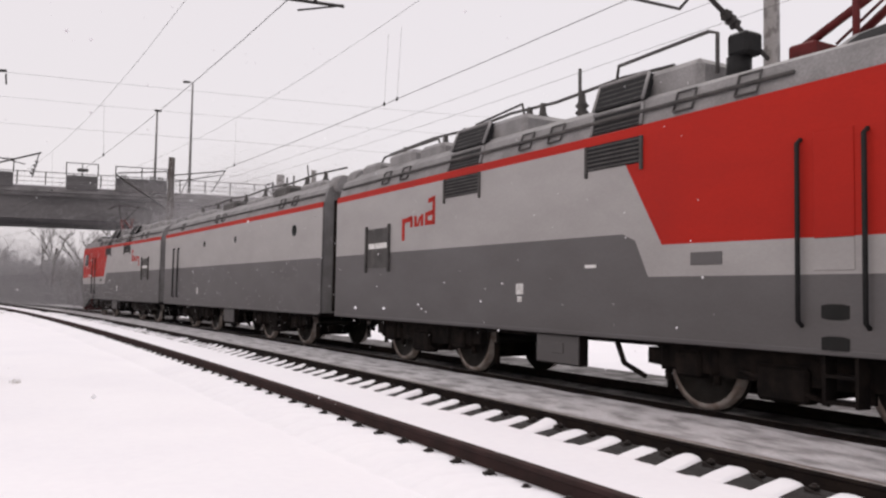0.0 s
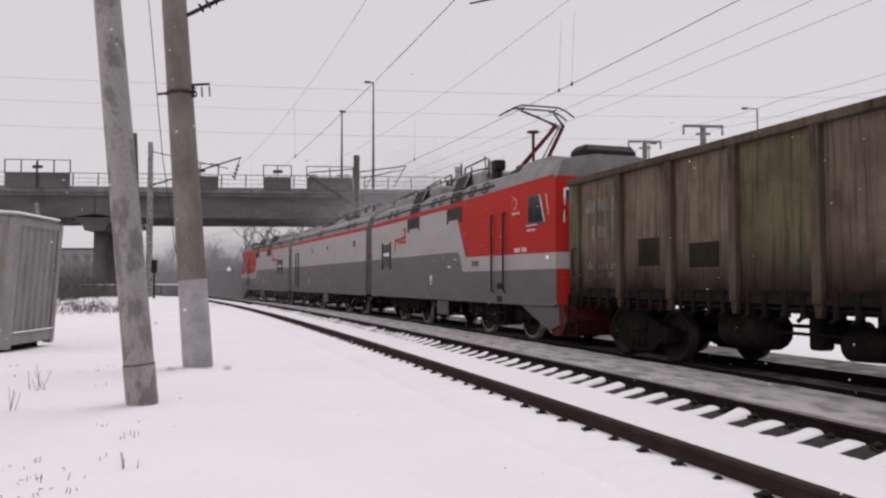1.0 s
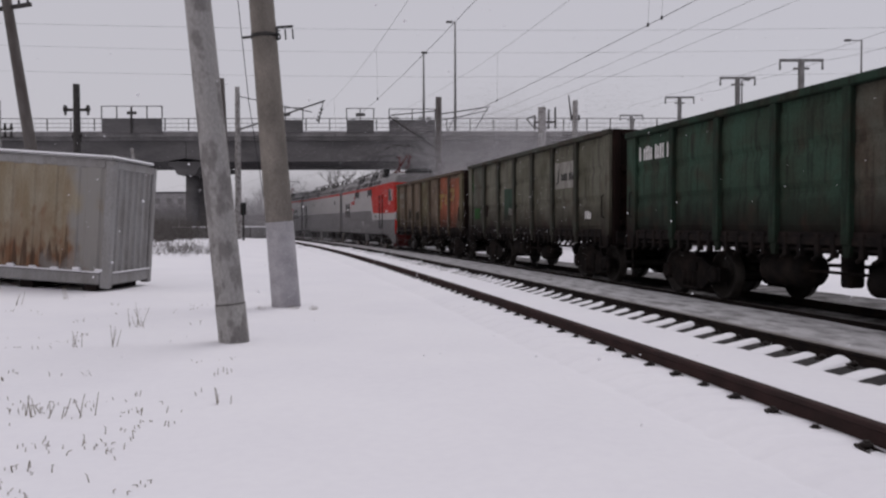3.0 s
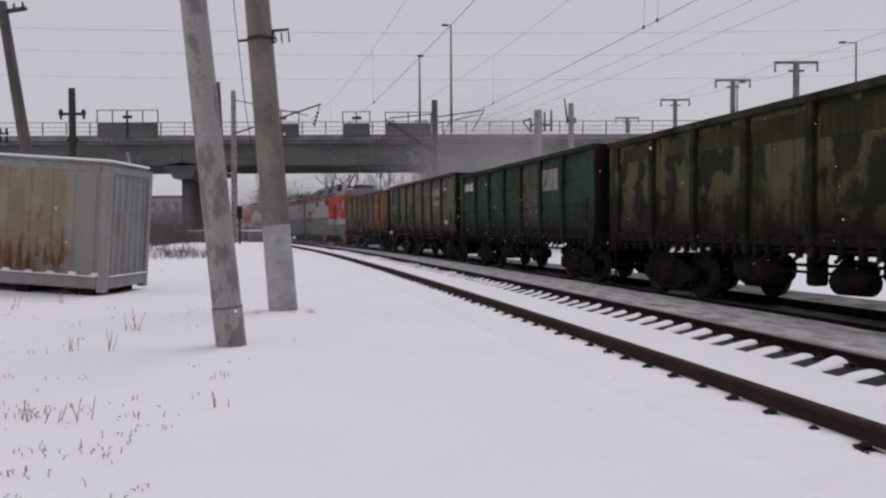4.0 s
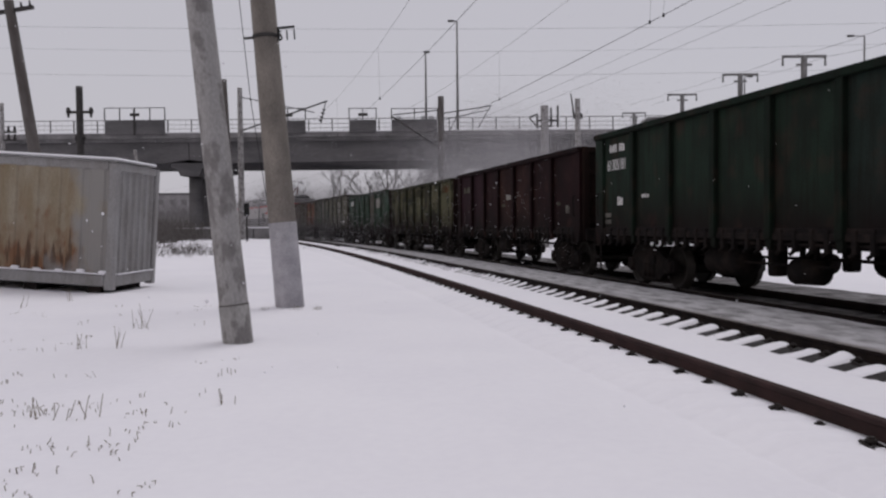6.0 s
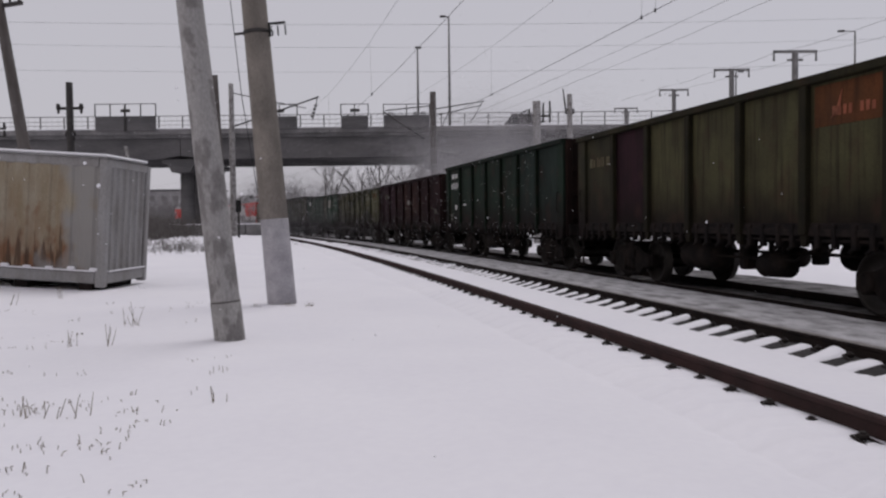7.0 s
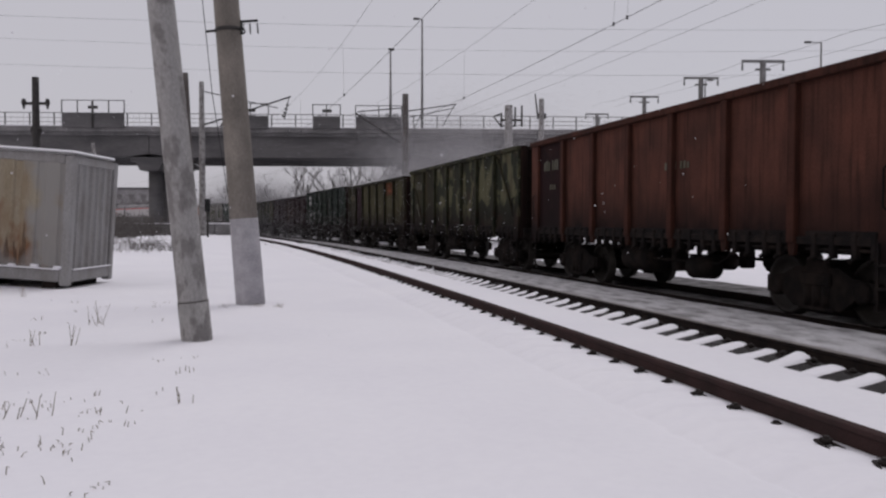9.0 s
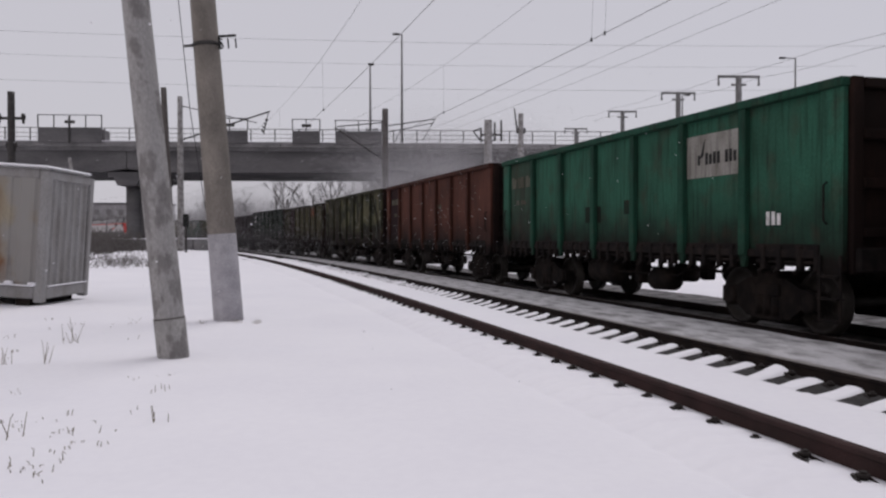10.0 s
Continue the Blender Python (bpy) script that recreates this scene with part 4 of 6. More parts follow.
def gondola(place, skin, label, top=3.52, pressed=False, panels=None, end=None, posts=None, marks=(), corner=None):
    """An open-top freight wagon. place: metres of its middle along the train; panels: {index: material} counted from its front."""
    o = tagged(new("gondola_wagon", None), label, "freight wagon", "wagons of the freight train")
    panels, end, corner = panels or {}, end or skin, corner or skin
    if posts is None:
        # Skin colours times 0.62: shade of the jutting posts put into their paint
        ca, cb = PAINTS[skin.name]
        posts = bpy.data.materials.get("dirty_" + skin.name) or paint("dirty_" + skin.name, tuple(v * 0.62 for v in ca), tuple(v * 0.62 for v in cb), soot=(0.0, 1.15, 0.9))
    bm = bmesh.new()
    box(bm, -6.36, 6.36, -1.42, 1.42, 1.30, 1.42)
    part("floor", bm, UNDER, o)
    put("underframe", underframe_me, o)
    w = 1.72
    cuts = [6.36, 4.3, 2.58, 0.86, -0.86, -2.58, -4.3, -6.36]
    for side in (1, -1):
        for k in range(7):
            bm = bmesh.new()
            if pressed:
                # sheet with three shallow pressings that bulge outwards
                outline = [(1.40 * side, 1.24), (1.438 * side, 1.24)]
                for j in range(3):
                    z = 1.34 + j * (top - 1.52) / 3
                    hh = (top - 1.52) / 3
                    outline += [(1.438 * side, z), (1.468 * side, z + 0.10), (1.468 * side, z + hh - 0.16), (1.438 * side, z + hh - 0.06)]
                outline += [(1.438 * side, top - 0.06), (1.40 * side, top - 0.06)]
                extrude_x(bm, outline, cuts[k + 1] + 0.004, cuts[k] - 0.004)
            else:
                box(bm, cuts[k + 1] + 0.004, cuts[k] - 0.004, 1.40 * side, 1.455 * side, 1.24, top - 0.06)
            part("side_panel", bm, panels.get(k, skin) if side > 0 else skin, o)
        for k in range(1, 7):
            me = post_me.setdefault((posts.name, top), None)
            if me is None:
                me = post_me["raw"].copy()
                me.materials.clear()
                me.materials.append(posts)
                for v in me.vertices:
                    if v.co.z > 2:
                        v.co.z += top - 3.52
                post_me[(posts.name, top)] = me
            put("side_post", me, o, pose(cuts[k], 1.455 * side, 0, 0, 0, 0 if side > 0 else 180))
        for k in range(7):
            put("hatch_lock", hatch_me, o, pose((cuts[k] + cuts[k + 1]) / 2, 1.42 * side, 0, 0, 0, 0 if side > 0 else 180))
        bm = bmesh.new()
        box(bm, -6.42, 6.42, 1.39 * side, 1.585 * side, top - 0.13, top, bevel=0.015)
        part("top_rail", bm, posts, o)
        bm = bmesh.new()
        box(bm, -6.4, 6.4, 1.38 * side, 1.50 * side, 1.14, 1.26, bevel=0.015)
        part("bottom_rail", bm, UNDER, o)
        for x in (6.4, -6.4):
            bm = bmesh.new()
            d = -1 if x > 0 else 1
            prism(bm, [(x, 1.0), (x, top - 0.13), (x + 0.42 * d, top - 0.13), (x + 0.42 * d, 1.06), (x + 0.3 * d, 0.9), (x + 0.1 * d, 0.9)], 1.46 * side, 1.53 * side)
            part("corner_post", bm, corner, o)
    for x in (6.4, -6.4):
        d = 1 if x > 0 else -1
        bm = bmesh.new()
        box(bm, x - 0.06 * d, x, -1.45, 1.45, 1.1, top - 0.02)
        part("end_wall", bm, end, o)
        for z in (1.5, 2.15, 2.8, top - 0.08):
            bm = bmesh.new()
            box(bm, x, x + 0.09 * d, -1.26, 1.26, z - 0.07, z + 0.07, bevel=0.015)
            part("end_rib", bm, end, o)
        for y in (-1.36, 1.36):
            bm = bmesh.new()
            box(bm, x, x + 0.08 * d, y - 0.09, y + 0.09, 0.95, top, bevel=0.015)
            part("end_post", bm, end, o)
        bm = bmesh.new()
        box(bm, x - 0.1 * d, x + 0.16 * d, -1.4, 1.4, 0.98, 1.3, bevel=0.02)
        part("buffer_beam", bm, UNDER, o)
        put("coupler", coupler_me, o, pose(x, 0, 0, 0, 0, 0 if d > 0 else 180))
        for y in (1.545, -1.545):
            bm = bmesh.new()
            pipe(bm, [(x - 0.28 * d, y, 1.62), (x - 0.28 * d, y * 1.035, 1.66), (x - 0.28 * d, y * 1.035, 2.14), (x - 0.28 * d, y, 2.18)], 0.016)
            part("hand_grip", bm, UNDER, o)
        put("ladder", ladder_me, o, pose(x - 0.2 * d, 1.56 * d * -1, 0))
        put("ladder", ladder_me, o, pose(x - 0.2 * d, 1.56 * d, 0))
    for x in (4.325, -4.325):
        b = put("bogie", bogie_me, o, pose(x, 0, 0))
        for dx in (0.925, -0.925):
            WHEELS.append((put("wheelset", wagon_wheel_me, b), (dx, 0, 0.478), 0.478, place + x + dx))
    for nm, m, items in marks:
        bm = bmesh.new()
        for kind, x, z, ww, hh in items:
            if kind == "plate":
                box(bm, x, x + ww, 1.456, 1.462, z, z + hh)
            elif kind == "field":
                prism(bm, [(x + ww, z), (x + ww, z + hh), (x - 0.15, z + hh), (x + ww * 0.45, z)], 1.456, 1.462)
            elif kind == "bars":
                bars(bm, x, 1.464, z, ww, hh, max(3, int(ww / 0.105)))
            elif kind == "letters":
                # painted letters too loose to read: slanted thick strokes
                for u0, v0, u1, v1, t in ((0.0, 0.62, 0.36, 0.78, 0.16), (0.04, 0.05, 0.12, 0.66, 0.10), (0.40, 0.30, 0.46, 0.72, 0.07), (0.42, 0.28, 0.62, 0.34, 0.09), (0.58, 0.30, 0.66, 0.80, 0.07), (0.68, 0.82, 1.0, 1.0, 0.16), (0.90, 0.40, 0.96, 0.95, 0.09), (0.72, 0.45, 0.92, 0.50, 0.09)):
                    px0, px1 = x + ww * (1 - u0), x + ww * (1 - u1)
                    pz0, pz1 = z + hh * v0, z + hh * v1
                    prism(bm, [(px0, pz0), (px0, pz0 + hh * t), (px1, pz1), (px1, pz1 - hh * t)] if abs(px1 - px0) > abs(pz1 - pz0) else [(px0, pz0), (px0 - ww * t, pz0), (px1 - ww * t, pz1), (px1, pz1)], 1.464, 1.470)
            elif kind == "swoosh":
                prism(bm, [(x + ww, z), (x + ww * 0.8, z + hh * 0.2), (x + ww * 0.5, z + hh), (x + ww * 0.62, z + hh * 0.15)], 1.464, 1.470)
        if pressed:
            bmesh.ops.translate(bm, verts=bm.verts, vec=(0, 0.014, 0))
        ob = part(nm, bm, m, o)
        if len(items) > 1 or items[0][0] in ("bars", "letters"):
            tagged(ob, kind="stuff")
    TRAIN.append((o, place))
    return o


def mark(x, z, w, h):
    return ("bars", x, z, w, h)


C_TAUPE = paint("faded_taupe_paint", (0.182, 0.146, 0.110), (0.122, 0.090, 0.068))
C_OLIVE = paint("faded_olive_paint", (0.14, 0.13, 0.08), (0.098, 0.076, 0.05))
C_ORANGE = paint("orange_red_paint", (0.30, 0.095, 0.055), (0.17, 0.075, 0.05))
C_GREYG = paint("grey_green_paint", (0.095, 0.102, 0.085), (0.078, 0.066, 0.052))
C_PALE = paint("pale_olive_paint", (0.142, 0.138, 0.112), (0.095, 0.092, 0.068))
C_GREEN = paint("dull_green_paint", (0.04, 0.072, 0.052), (0.036, 0.045, 0.033))
C_GREEN2 = paint("dark_green_paint", (0.016, 0.029, 0.020), (0.012, 0.017, 0.013))
C_BRIGHT = paint("bright_green_paint", (0.032, 0.108, 0.072), (0.026, 0.074, 0.050), amount=0.35)
C_GRASS = paint("grass_green_paint", (0.026, 0.125, 0.030), (0.035, 0.075, 0.030), amount=0.35)
C_NUMBER = paint("dirty_white_lettering", (0.30, 0.29, 0.26), (0.17, 0.16, 0.14))
C_CAMO = paint("patchy_dark_green_paint", (0.024, 0.027, 0.018), (0.098, 0.094, 0.056), amount=0.46, scale=1.9, sharp=0.06)
C_CAMO_L = paint("patchy_yellow_green_paint", (0.098, 0.096, 0.056), (0.034, 0.036, 0.023), amount=0.40, scale=1.7, sharp=0.08)
C_MAROON = paint("dark_maroon_paint", (0.020, 0.0075, 0.0086), (0.011, 0.0055, 0.0060))
C_MAROON_P = paint("purple_maroon_paint", (0.030, 0.0125, 0.0175), (0.015, 0.0075, 0.010))
C_SCRAPED = paint("scraped_maroon_paint", (0.018, 0.0075, 0.0080), (0.046, 0.023, 0.018), amount=0.36, scale=1.6)
C_BROWN = paint("red_brown_paint", (0.100, 0.040, 0.029), (0.060, 0.027, 0.021), amount=0.42)
C_TEAL = paint("dark_teal_paint", (0.020, 0.032, 0.027), (0.014, 0.019, 0.016))
C_OLIVE_D = paint("dark_olive_paint", (0.026, 0.025, 0.016), (0.046, 0.040, 0.022), amount=0.35)
C_OLIVE_Y = paint("dull_yellow_olive_paint", (0.070, 0.066, 0.034), (0.044, 0.040, 0.023), amount=0.42)
C_BANNER = paint("dirty_white_banner", (0.30, 0.29, 0.27), (0.20, 0.19, 0.17))
C_BANDS = paint("dim_olive_paint", (0.055, 0.05, 0.028), (0.03, 0.03, 0.018))
C_TAG = paint("dim_orange_paint", (0.11, 0.042, 0.018), (0.06, 0.03, 0.015))
# near-black brown shared by all wagon ends, whatever the side colour
C_END = paint("near_black_end_paint", (0.022, 0.012, 0.010), (0.012, 0.008, 0.007))


def wagon_place(n):
    return FIRST - 6.4 - 13.92 * (n - 1) + min(0.33, 0.11 * (n - 1))


LBL = "open-top gondola freight wagon, "
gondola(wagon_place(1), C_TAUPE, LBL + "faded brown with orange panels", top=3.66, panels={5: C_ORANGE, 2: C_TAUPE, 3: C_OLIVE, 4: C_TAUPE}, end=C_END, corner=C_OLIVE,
        marks=[("wagon_number", C_NUMBER, [mark(4.35, 2.88, 1.45, 0.27)]), ("stencil", C_NUMBER, [mark(4.4, 1.72, 1.3, 0.1), mark(4.5, 1.55, 1.0, 0.1), mark(4.9, 2.35, 0.6, 0.25)]),
               ("orange_field", C_ORANGE, [("field", -5.95, 1.3, 1.65, 2.1)]), ("graffiti", C_OLIVE_D, [("plate", 3.0, 1.75, 0.7, 0.5)]), ("graffiti", C_OLIVE_D, [("plate", 1.3, 1.7, 0.8, 0.4)]), ("yellow_lettering", paint("dull_yellow_paint", (0.34, 0.24, 0.08), (0.25, 0.17, 0.07)), [("letters", -4.9, 2.1, 2.3, 0.9)])])
gondola(wagon_place(2), C_GREYG, LBL + "grey-green with a company banner", top=3.74, pressed=True, panels={1: C_PALE, 2: C_PALE, 3: C_PALE, 4: C_PALE, 5: C_PALE, 6: C_PALE}, end=C_END, corner=C_PALE,
        marks=[("banner", C_BANNER, [("plate", -4.15, 2.45, 1.45, 0.72)]), ("banner_swoosh", BLACK, [("swoosh", -3.3, 2.55, 0.5, 0.55)]), ("banner_mark", BLACK, [mark(-4.05, 2.66, 1.0, 0.2)]),
               ("green_corner", C_GRASS, [("plate", 5.92, 2.75, 0.42, 0.62)]), ("green_patch", C_GRASS, [("plate", 5.0, 1.66, 0.7, 0.42)]), ("green_patch", C_GREEN, [("field", 0.95, 1.6, 1.05, 1.05)]), ("dark_patch", C_END, [("plate", 3.95, 1.75, 0.32, 0.42)]),
               ("wagon_number", C_BANNER, [mark(5.98, 2.95, 0.3, 0.12)]), ("stencil", C_BANNER, [mark(1.15, 1.78, 0.4, 0.22)]), ("stencil", WHITE, [mark(-5.2, 1.6, 0.4, 0.2)])])
gondola(wagon_place(3), C_GREEN, LBL + "dull green", pressed=True, panels={4: C_GREYG}, end=C_END,
        marks=[("wagon_number", WHITE, [mark(4.3, 2.85, 1.6, 0.3)]), ("banner", C_BANNER, [("plate", -3.9, 2.5, 1.2, 0.6)]), ("banner_swoosh", BLACK, [("swoosh", -3.3, 2.6, 0.5, 0.4)])])
gondola(wagon_place(4), C_CAMO, LBL + "patchy dark green repaint", top=3.42, panels={6: C_CAMO_L, 3: C_CAMO_L}, end=C_END, corner=C_CAMO_L,
        marks=[("paint_patch", C_CAMO_L, [("plate", -1.9, 1.65, 0.55, 0.55), ("plate", -0.6, 1.7, 0.35, 0.4), ("plate", 0.9, 1.7, 0.4, 0.35), ("plate", 3.5, 1.7, 0.5, 0.3)]), ("paint_band", C_BANDS, [("plate", 1.0, 2.85, 1.4, 0.35), ("plate", -0.7, 2.8, 1.4, 0.4), ("plate", -2.4, 2.75, 1.4, 0.45), ("plate", 4.6, 2.9, 1.2, 0.3), ("plate", 3.0, 2.9, 0.7, 0.3)]), ("paint_letters", C_BANDS, [("letters", -3.9, 1.9, 1.0, 0.7)]), ("lettering", C_TAG, [mark(-5.9, 2.85, 1.2, 0.3)])])
gondola(wagon_place(5), C_MAROON, LBL + "dark maroon", top=3.46, end=C_END, panels={0: C_MAROON_P, 1: C_MAROON_P, 3: C_SCRAPED, 4: C_SCRAPED},
        marks=[("wagon_number", C_PALE, [mark(4.35, 2.68, 1.3, 0.22)]), ("chalk_mark", C_PALE, [mark(0.2, 2.02, 0.4, 0.1), mark(-4.9, 1.95, 0.28, 0.1)]), ("white_patch", C_BANNER, [("plate", -0.4, 2.25, 0.5, 0.16)]), ("stencil", C_NUMBER, [mark(-5.55, 1.72, 0.3, 0.22)])])
w6 = gondola(wagon_place(6), C_GREEN2, LBL + "dark green", top=3.62, end=C_END, panels={5: C_TEAL, 6: C_TEAL},
        marks=[("stencil", WHITE, [mark(4.85, 3.13, 0.85, 0.18)]), ("stencil", WHITE, [mark(4.95, 1.86, 0.42, 0.2), mark(3.6, 2.0, 0.5, 0.08)]), ("plate_mark", C_NUMBER, [("plate", 5.62, 1.58, 0.36, 0.1), ("plate", 5.62, 1.42, 0.36, 0.1)])])
lettering("wagon_number", "61305181", 0.37, pose(5.28, 1.466, 2.70, 90, 0, 180) @ Matrix.Diagonal((0.72, 1, 1, 1)), w6, WHITE, "white painted wagon number")
gondola(wagon_place(7), C_OLIVE_D, LBL + "dark olive with an orange tag", end=C_END, panels={0: C_OLIVE_D, 1: C_MAROON_P, 2: C_OLIVE_Y, 3: C_OLIVE_Y, 4: C_OLIVE_Y, 5: C_OLIVE_Y, 6: C_OLIVE_Y},
        marks=[("orange_field", C_TAG, [("plate", -4.15, 2.75, 1.4, 0.6)]), ("orange_tag", C_ORANGE, [("swoosh", -3.6, 2.85, 0.5, 0.4)]), ("orange_lettering", C_ORANGE, [mark(-4.0, 2.88, 0.9, 0.14)]), ("wagon_number", C_OLIVE, [mark(4.5, 2.7, 1.3, 0.22)])])
w8 = gondola(wagon_place(8), C_CAMO, LBL + "patchy dark olive green", top=3.65, end=C_END, panels={0: C_OLIVE_D, 1: C_OLIVE_D},
        marks=[("wagon_number", C_PALE, [mark(4.2, 2.8, 1.6, 0.28)]), ("chalk_mark", C_PALE, [("plate", 5.3, 2.0, 0.3, 0.2)])])
for x0, x1 in ((6.2, 4.5), (-4.5, -6.1)):
    bm = bmesh.new()
    rod(bm, (x0, 1.485, 3.45), (x1, 1.485, 1.45), 0.026, n=6)
    part("diagonal_brace", bm, C_BANDS, w8, "slanted pale brace across the end bay")
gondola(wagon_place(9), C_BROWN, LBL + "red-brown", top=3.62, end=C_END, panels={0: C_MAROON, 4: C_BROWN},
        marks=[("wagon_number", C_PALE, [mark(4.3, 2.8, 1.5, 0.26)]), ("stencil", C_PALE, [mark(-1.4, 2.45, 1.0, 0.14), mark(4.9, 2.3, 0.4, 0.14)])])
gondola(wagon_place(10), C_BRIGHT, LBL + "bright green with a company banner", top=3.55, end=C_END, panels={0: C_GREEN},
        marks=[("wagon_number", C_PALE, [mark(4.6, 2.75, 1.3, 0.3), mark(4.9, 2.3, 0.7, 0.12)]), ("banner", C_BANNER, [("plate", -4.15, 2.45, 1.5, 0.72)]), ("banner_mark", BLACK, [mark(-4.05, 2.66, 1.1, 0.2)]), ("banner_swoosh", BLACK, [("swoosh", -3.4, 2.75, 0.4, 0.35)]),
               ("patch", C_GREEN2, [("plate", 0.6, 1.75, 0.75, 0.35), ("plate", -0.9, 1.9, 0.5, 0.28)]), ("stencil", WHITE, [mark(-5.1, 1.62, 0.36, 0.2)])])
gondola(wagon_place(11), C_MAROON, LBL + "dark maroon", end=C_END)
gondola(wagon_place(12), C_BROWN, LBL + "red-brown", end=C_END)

# ---- the electric locomotive, three coupled sections ----
HW = 1.55


def skin_piece(bm, mi, pts, y, t=0.02):
    """A flat piece of the painted side, pts in x, z."""
    s = 1 if y > 0 else -1
    prism(bm, pts, y - t * s, y, mi)


def grille(o, x0, x1, z0, z1, y, slats=6, name="vent_grille", tilt=0.0):
    s = 1 if y > 0 else -1
    bm = bmesh.new()
    box(bm, x0, x1, y - 0.03 * s, y + 0.012 * s, z0, z1)
    g = part(name, bm, GRILLE, o, "black ventilation grille")
    bm = bmesh.new()
    for x in (x0 - 0.05, x1):
        box(bm, x, x + 0.05, y - 0.02 * s, y + 0.04 * s, z0 - 0.1, z1, bevel=0.01)
    for k in range(slats):
        z = z0 + (z1 - z0) * (k + 0.5) / slats
        box(bm, x0, x1, y, y + 0.022 * s, z - 0.012, z + 0.008)
    part("grille_frame", bm, ROOF_DARK, g)


def loco_section(place, turn, cab, label):
    o = tagged(new("locomotive_section", None), label, "locomotive", "sections of the locomotive")
    F = 8.32                                   # half length
    rear = -F if not cab else -8.45
    # core
    bm = bmesh.new()
    sec = [(-1.50, 0.95), (-1.50, 3.83), (-1.37, 4.22), (-1.04, 4.46), (-0.5, 4.54), (0.5, 4.54), (1.04, 4.46), (1.37, 4.22), (1.50, 3.83), (1.50, 0.95)]
    rows = []
    for x, low in ((F, 0.0), (rear + 0.02, 0.14 if cab else 0.0)):
        rows.append([bm.verts.new((x, y, z - (low if z > 4.3 else 0.0))) for y, z in sec])
    for k in range(len(sec)):
        bm.faces.new((rows[0][k], rows[0][(k + 1) % len(sec)], rows[1][(k + 1) % len(sec)], rows[1][k]))
    bm.faces.new(rows[0]), bm.faces.new(rows[1][::-1])
    part("roof_shell", bm, LOCO_ROOF, o, "grey sloped roof shell")
    for y in (HW, -HW):
        if cab:
            zones = (("lower_side", LOCO_D, [(F, 0.95), (F, 2.38), (-2.0, 2.36), (-2.25, 2.26), (-2.50, 1.76), (rear, 1.76), (rear, 0.95)]),
                     ("middle_side", LOCO_L, [(F, 2.38), (F, 3.70), (-2.0, 3.70), (-2.06, 3.32), (-2.75, 2.18), (rear, 2.13), (rear, 1.76), (-2.50, 1.76), (-2.25, 2.26), (-2.0, 2.36)]),
                     ("cab_side", LOCO_R, [(F, 3.70), (F, 3.84), (-2.0, 3.84), (rear + 0.15, 3.90), (rear, 3.75), (rear, 2.13), (-2.75, 2.18), (-2.06, 3.32), (-2.0, 3.70)]))
        else:
            zones = (("lower_side", LOCO_D, [(F, 0.95), (F, 2.38), (rear, 2.38), (rear, 0.95)]),
                     ("middle_side", LOCO_L, [(F, 2.38), (F, 3.70), (rear, 3.70), (rear, 2.38)]),
                     ("red_band", LOCO_R, [(F, 3.70), (F, 3.84), (rear, 3.84), (rear, 3.70)]))
        for nm, mtl, pts in zones:
            bm = bmesh.new()
            skin_piece(bm, 0, pts, y)
            part(nm, bm, mtl, o, {"lower_side": "dark grey lower side", "middle_side": "light grey middle side"}.get(nm, "red painted side"))
        # roof edge gutter and steps
        s = 1 if y > 0 else -1
        bm = bmesh.new()
        rod(bm, (F - 0.1, 1.465 * s, 4.06), (-4.7 if cab else rear + 0.1, 1.465 * s, 4.06), 0.028, n=6)
        for x in ((-2.9, -3.9, 0.6, -0.2, 5.0, 5.9) if cab else (-6, -5, 0.6, 1.4, 6.0)):
            pipe(bm, [(x, 1.50 * s, 3.93), (x, 1.41 * s, 4.2), (x - 0.32, 1.41 * s, 4.2), (x - 0.32, 1.50 * s, 3.93), (x, 1.50 * s, 3.93)], 0.018)
        part("roof_rail", bm, ROOF_DARK, o)
        if cab:
            for x0, x1 in ((-2.35, -1.25), (1.75, 2.95)):
                grille(o, x0, x1, 3.33, 3.70, y)
                for a in ([(x0 + 0.04, 1.512 * s, 3.87), (x1 - 0.02, 1.512 * s, 3.87), (x1 + 0.06, 1.392 * s, 4.20), (x0 + 0.12, 1.392 * s, 4.20)],
                          [(x0 + 0.14, 1.385 * s, 4.27), (x1 + 0.08, 1.385 * s, 4.27), (x1 + 0.18, 1.16 * s, 4.70), (x0 + 0.24, 1.16 * s, 4.70)]):
                    bm = bmesh.new()
                    vs = [bm.verts.new(v) for v in a] + [bm.verts.new((v[0], v[1] - 0.12 * s, v[2] - 0.02)) for v in a]
                    for q in ((0, 1, 2, 3), (4, 5, 6, 7), (0, 1, 5, 4), (1, 2, 6, 5), (2, 3, 7, 6), (3, 0, 4, 7)):
                        bm.faces.new([vs[i] for i in q])
                    rg = part("roof_grille", bm, GRILLE, o, "black sloping roof grille")
                    bm = bmesh.new()
                    for k in range(5):
                        p, q = (Vector(a[i]).lerp(Vector(a[j]), (k + 0.5) / 5) for i, j in ((0, 3), (1, 2)))
                        rod(bm, p, q, 0.010, n=5)
                    part("grille_slats", bm, ROOF_DARK, rg)
                    bm = bmesh.new()
                    for i, j in ((0, 3), (1, 2), (2, 3)):
                        rod(bm, a[i], a[j], 0.028, n=6)
                    part("grille_frame", bm, LOCO_ROOF, rg)
            # cab side windows
            bm = bmesh.new()
            skin_piece(bm, 0, [(-7.02, 2.84), (-7.02, 3.52), (-7.66, 3.52), (-7.92, 2.84)], y + 0.018 * s, 0.03)
            wf = part("window_frame", bm, ROOF_DARK, o)
            bm = bmesh.new()
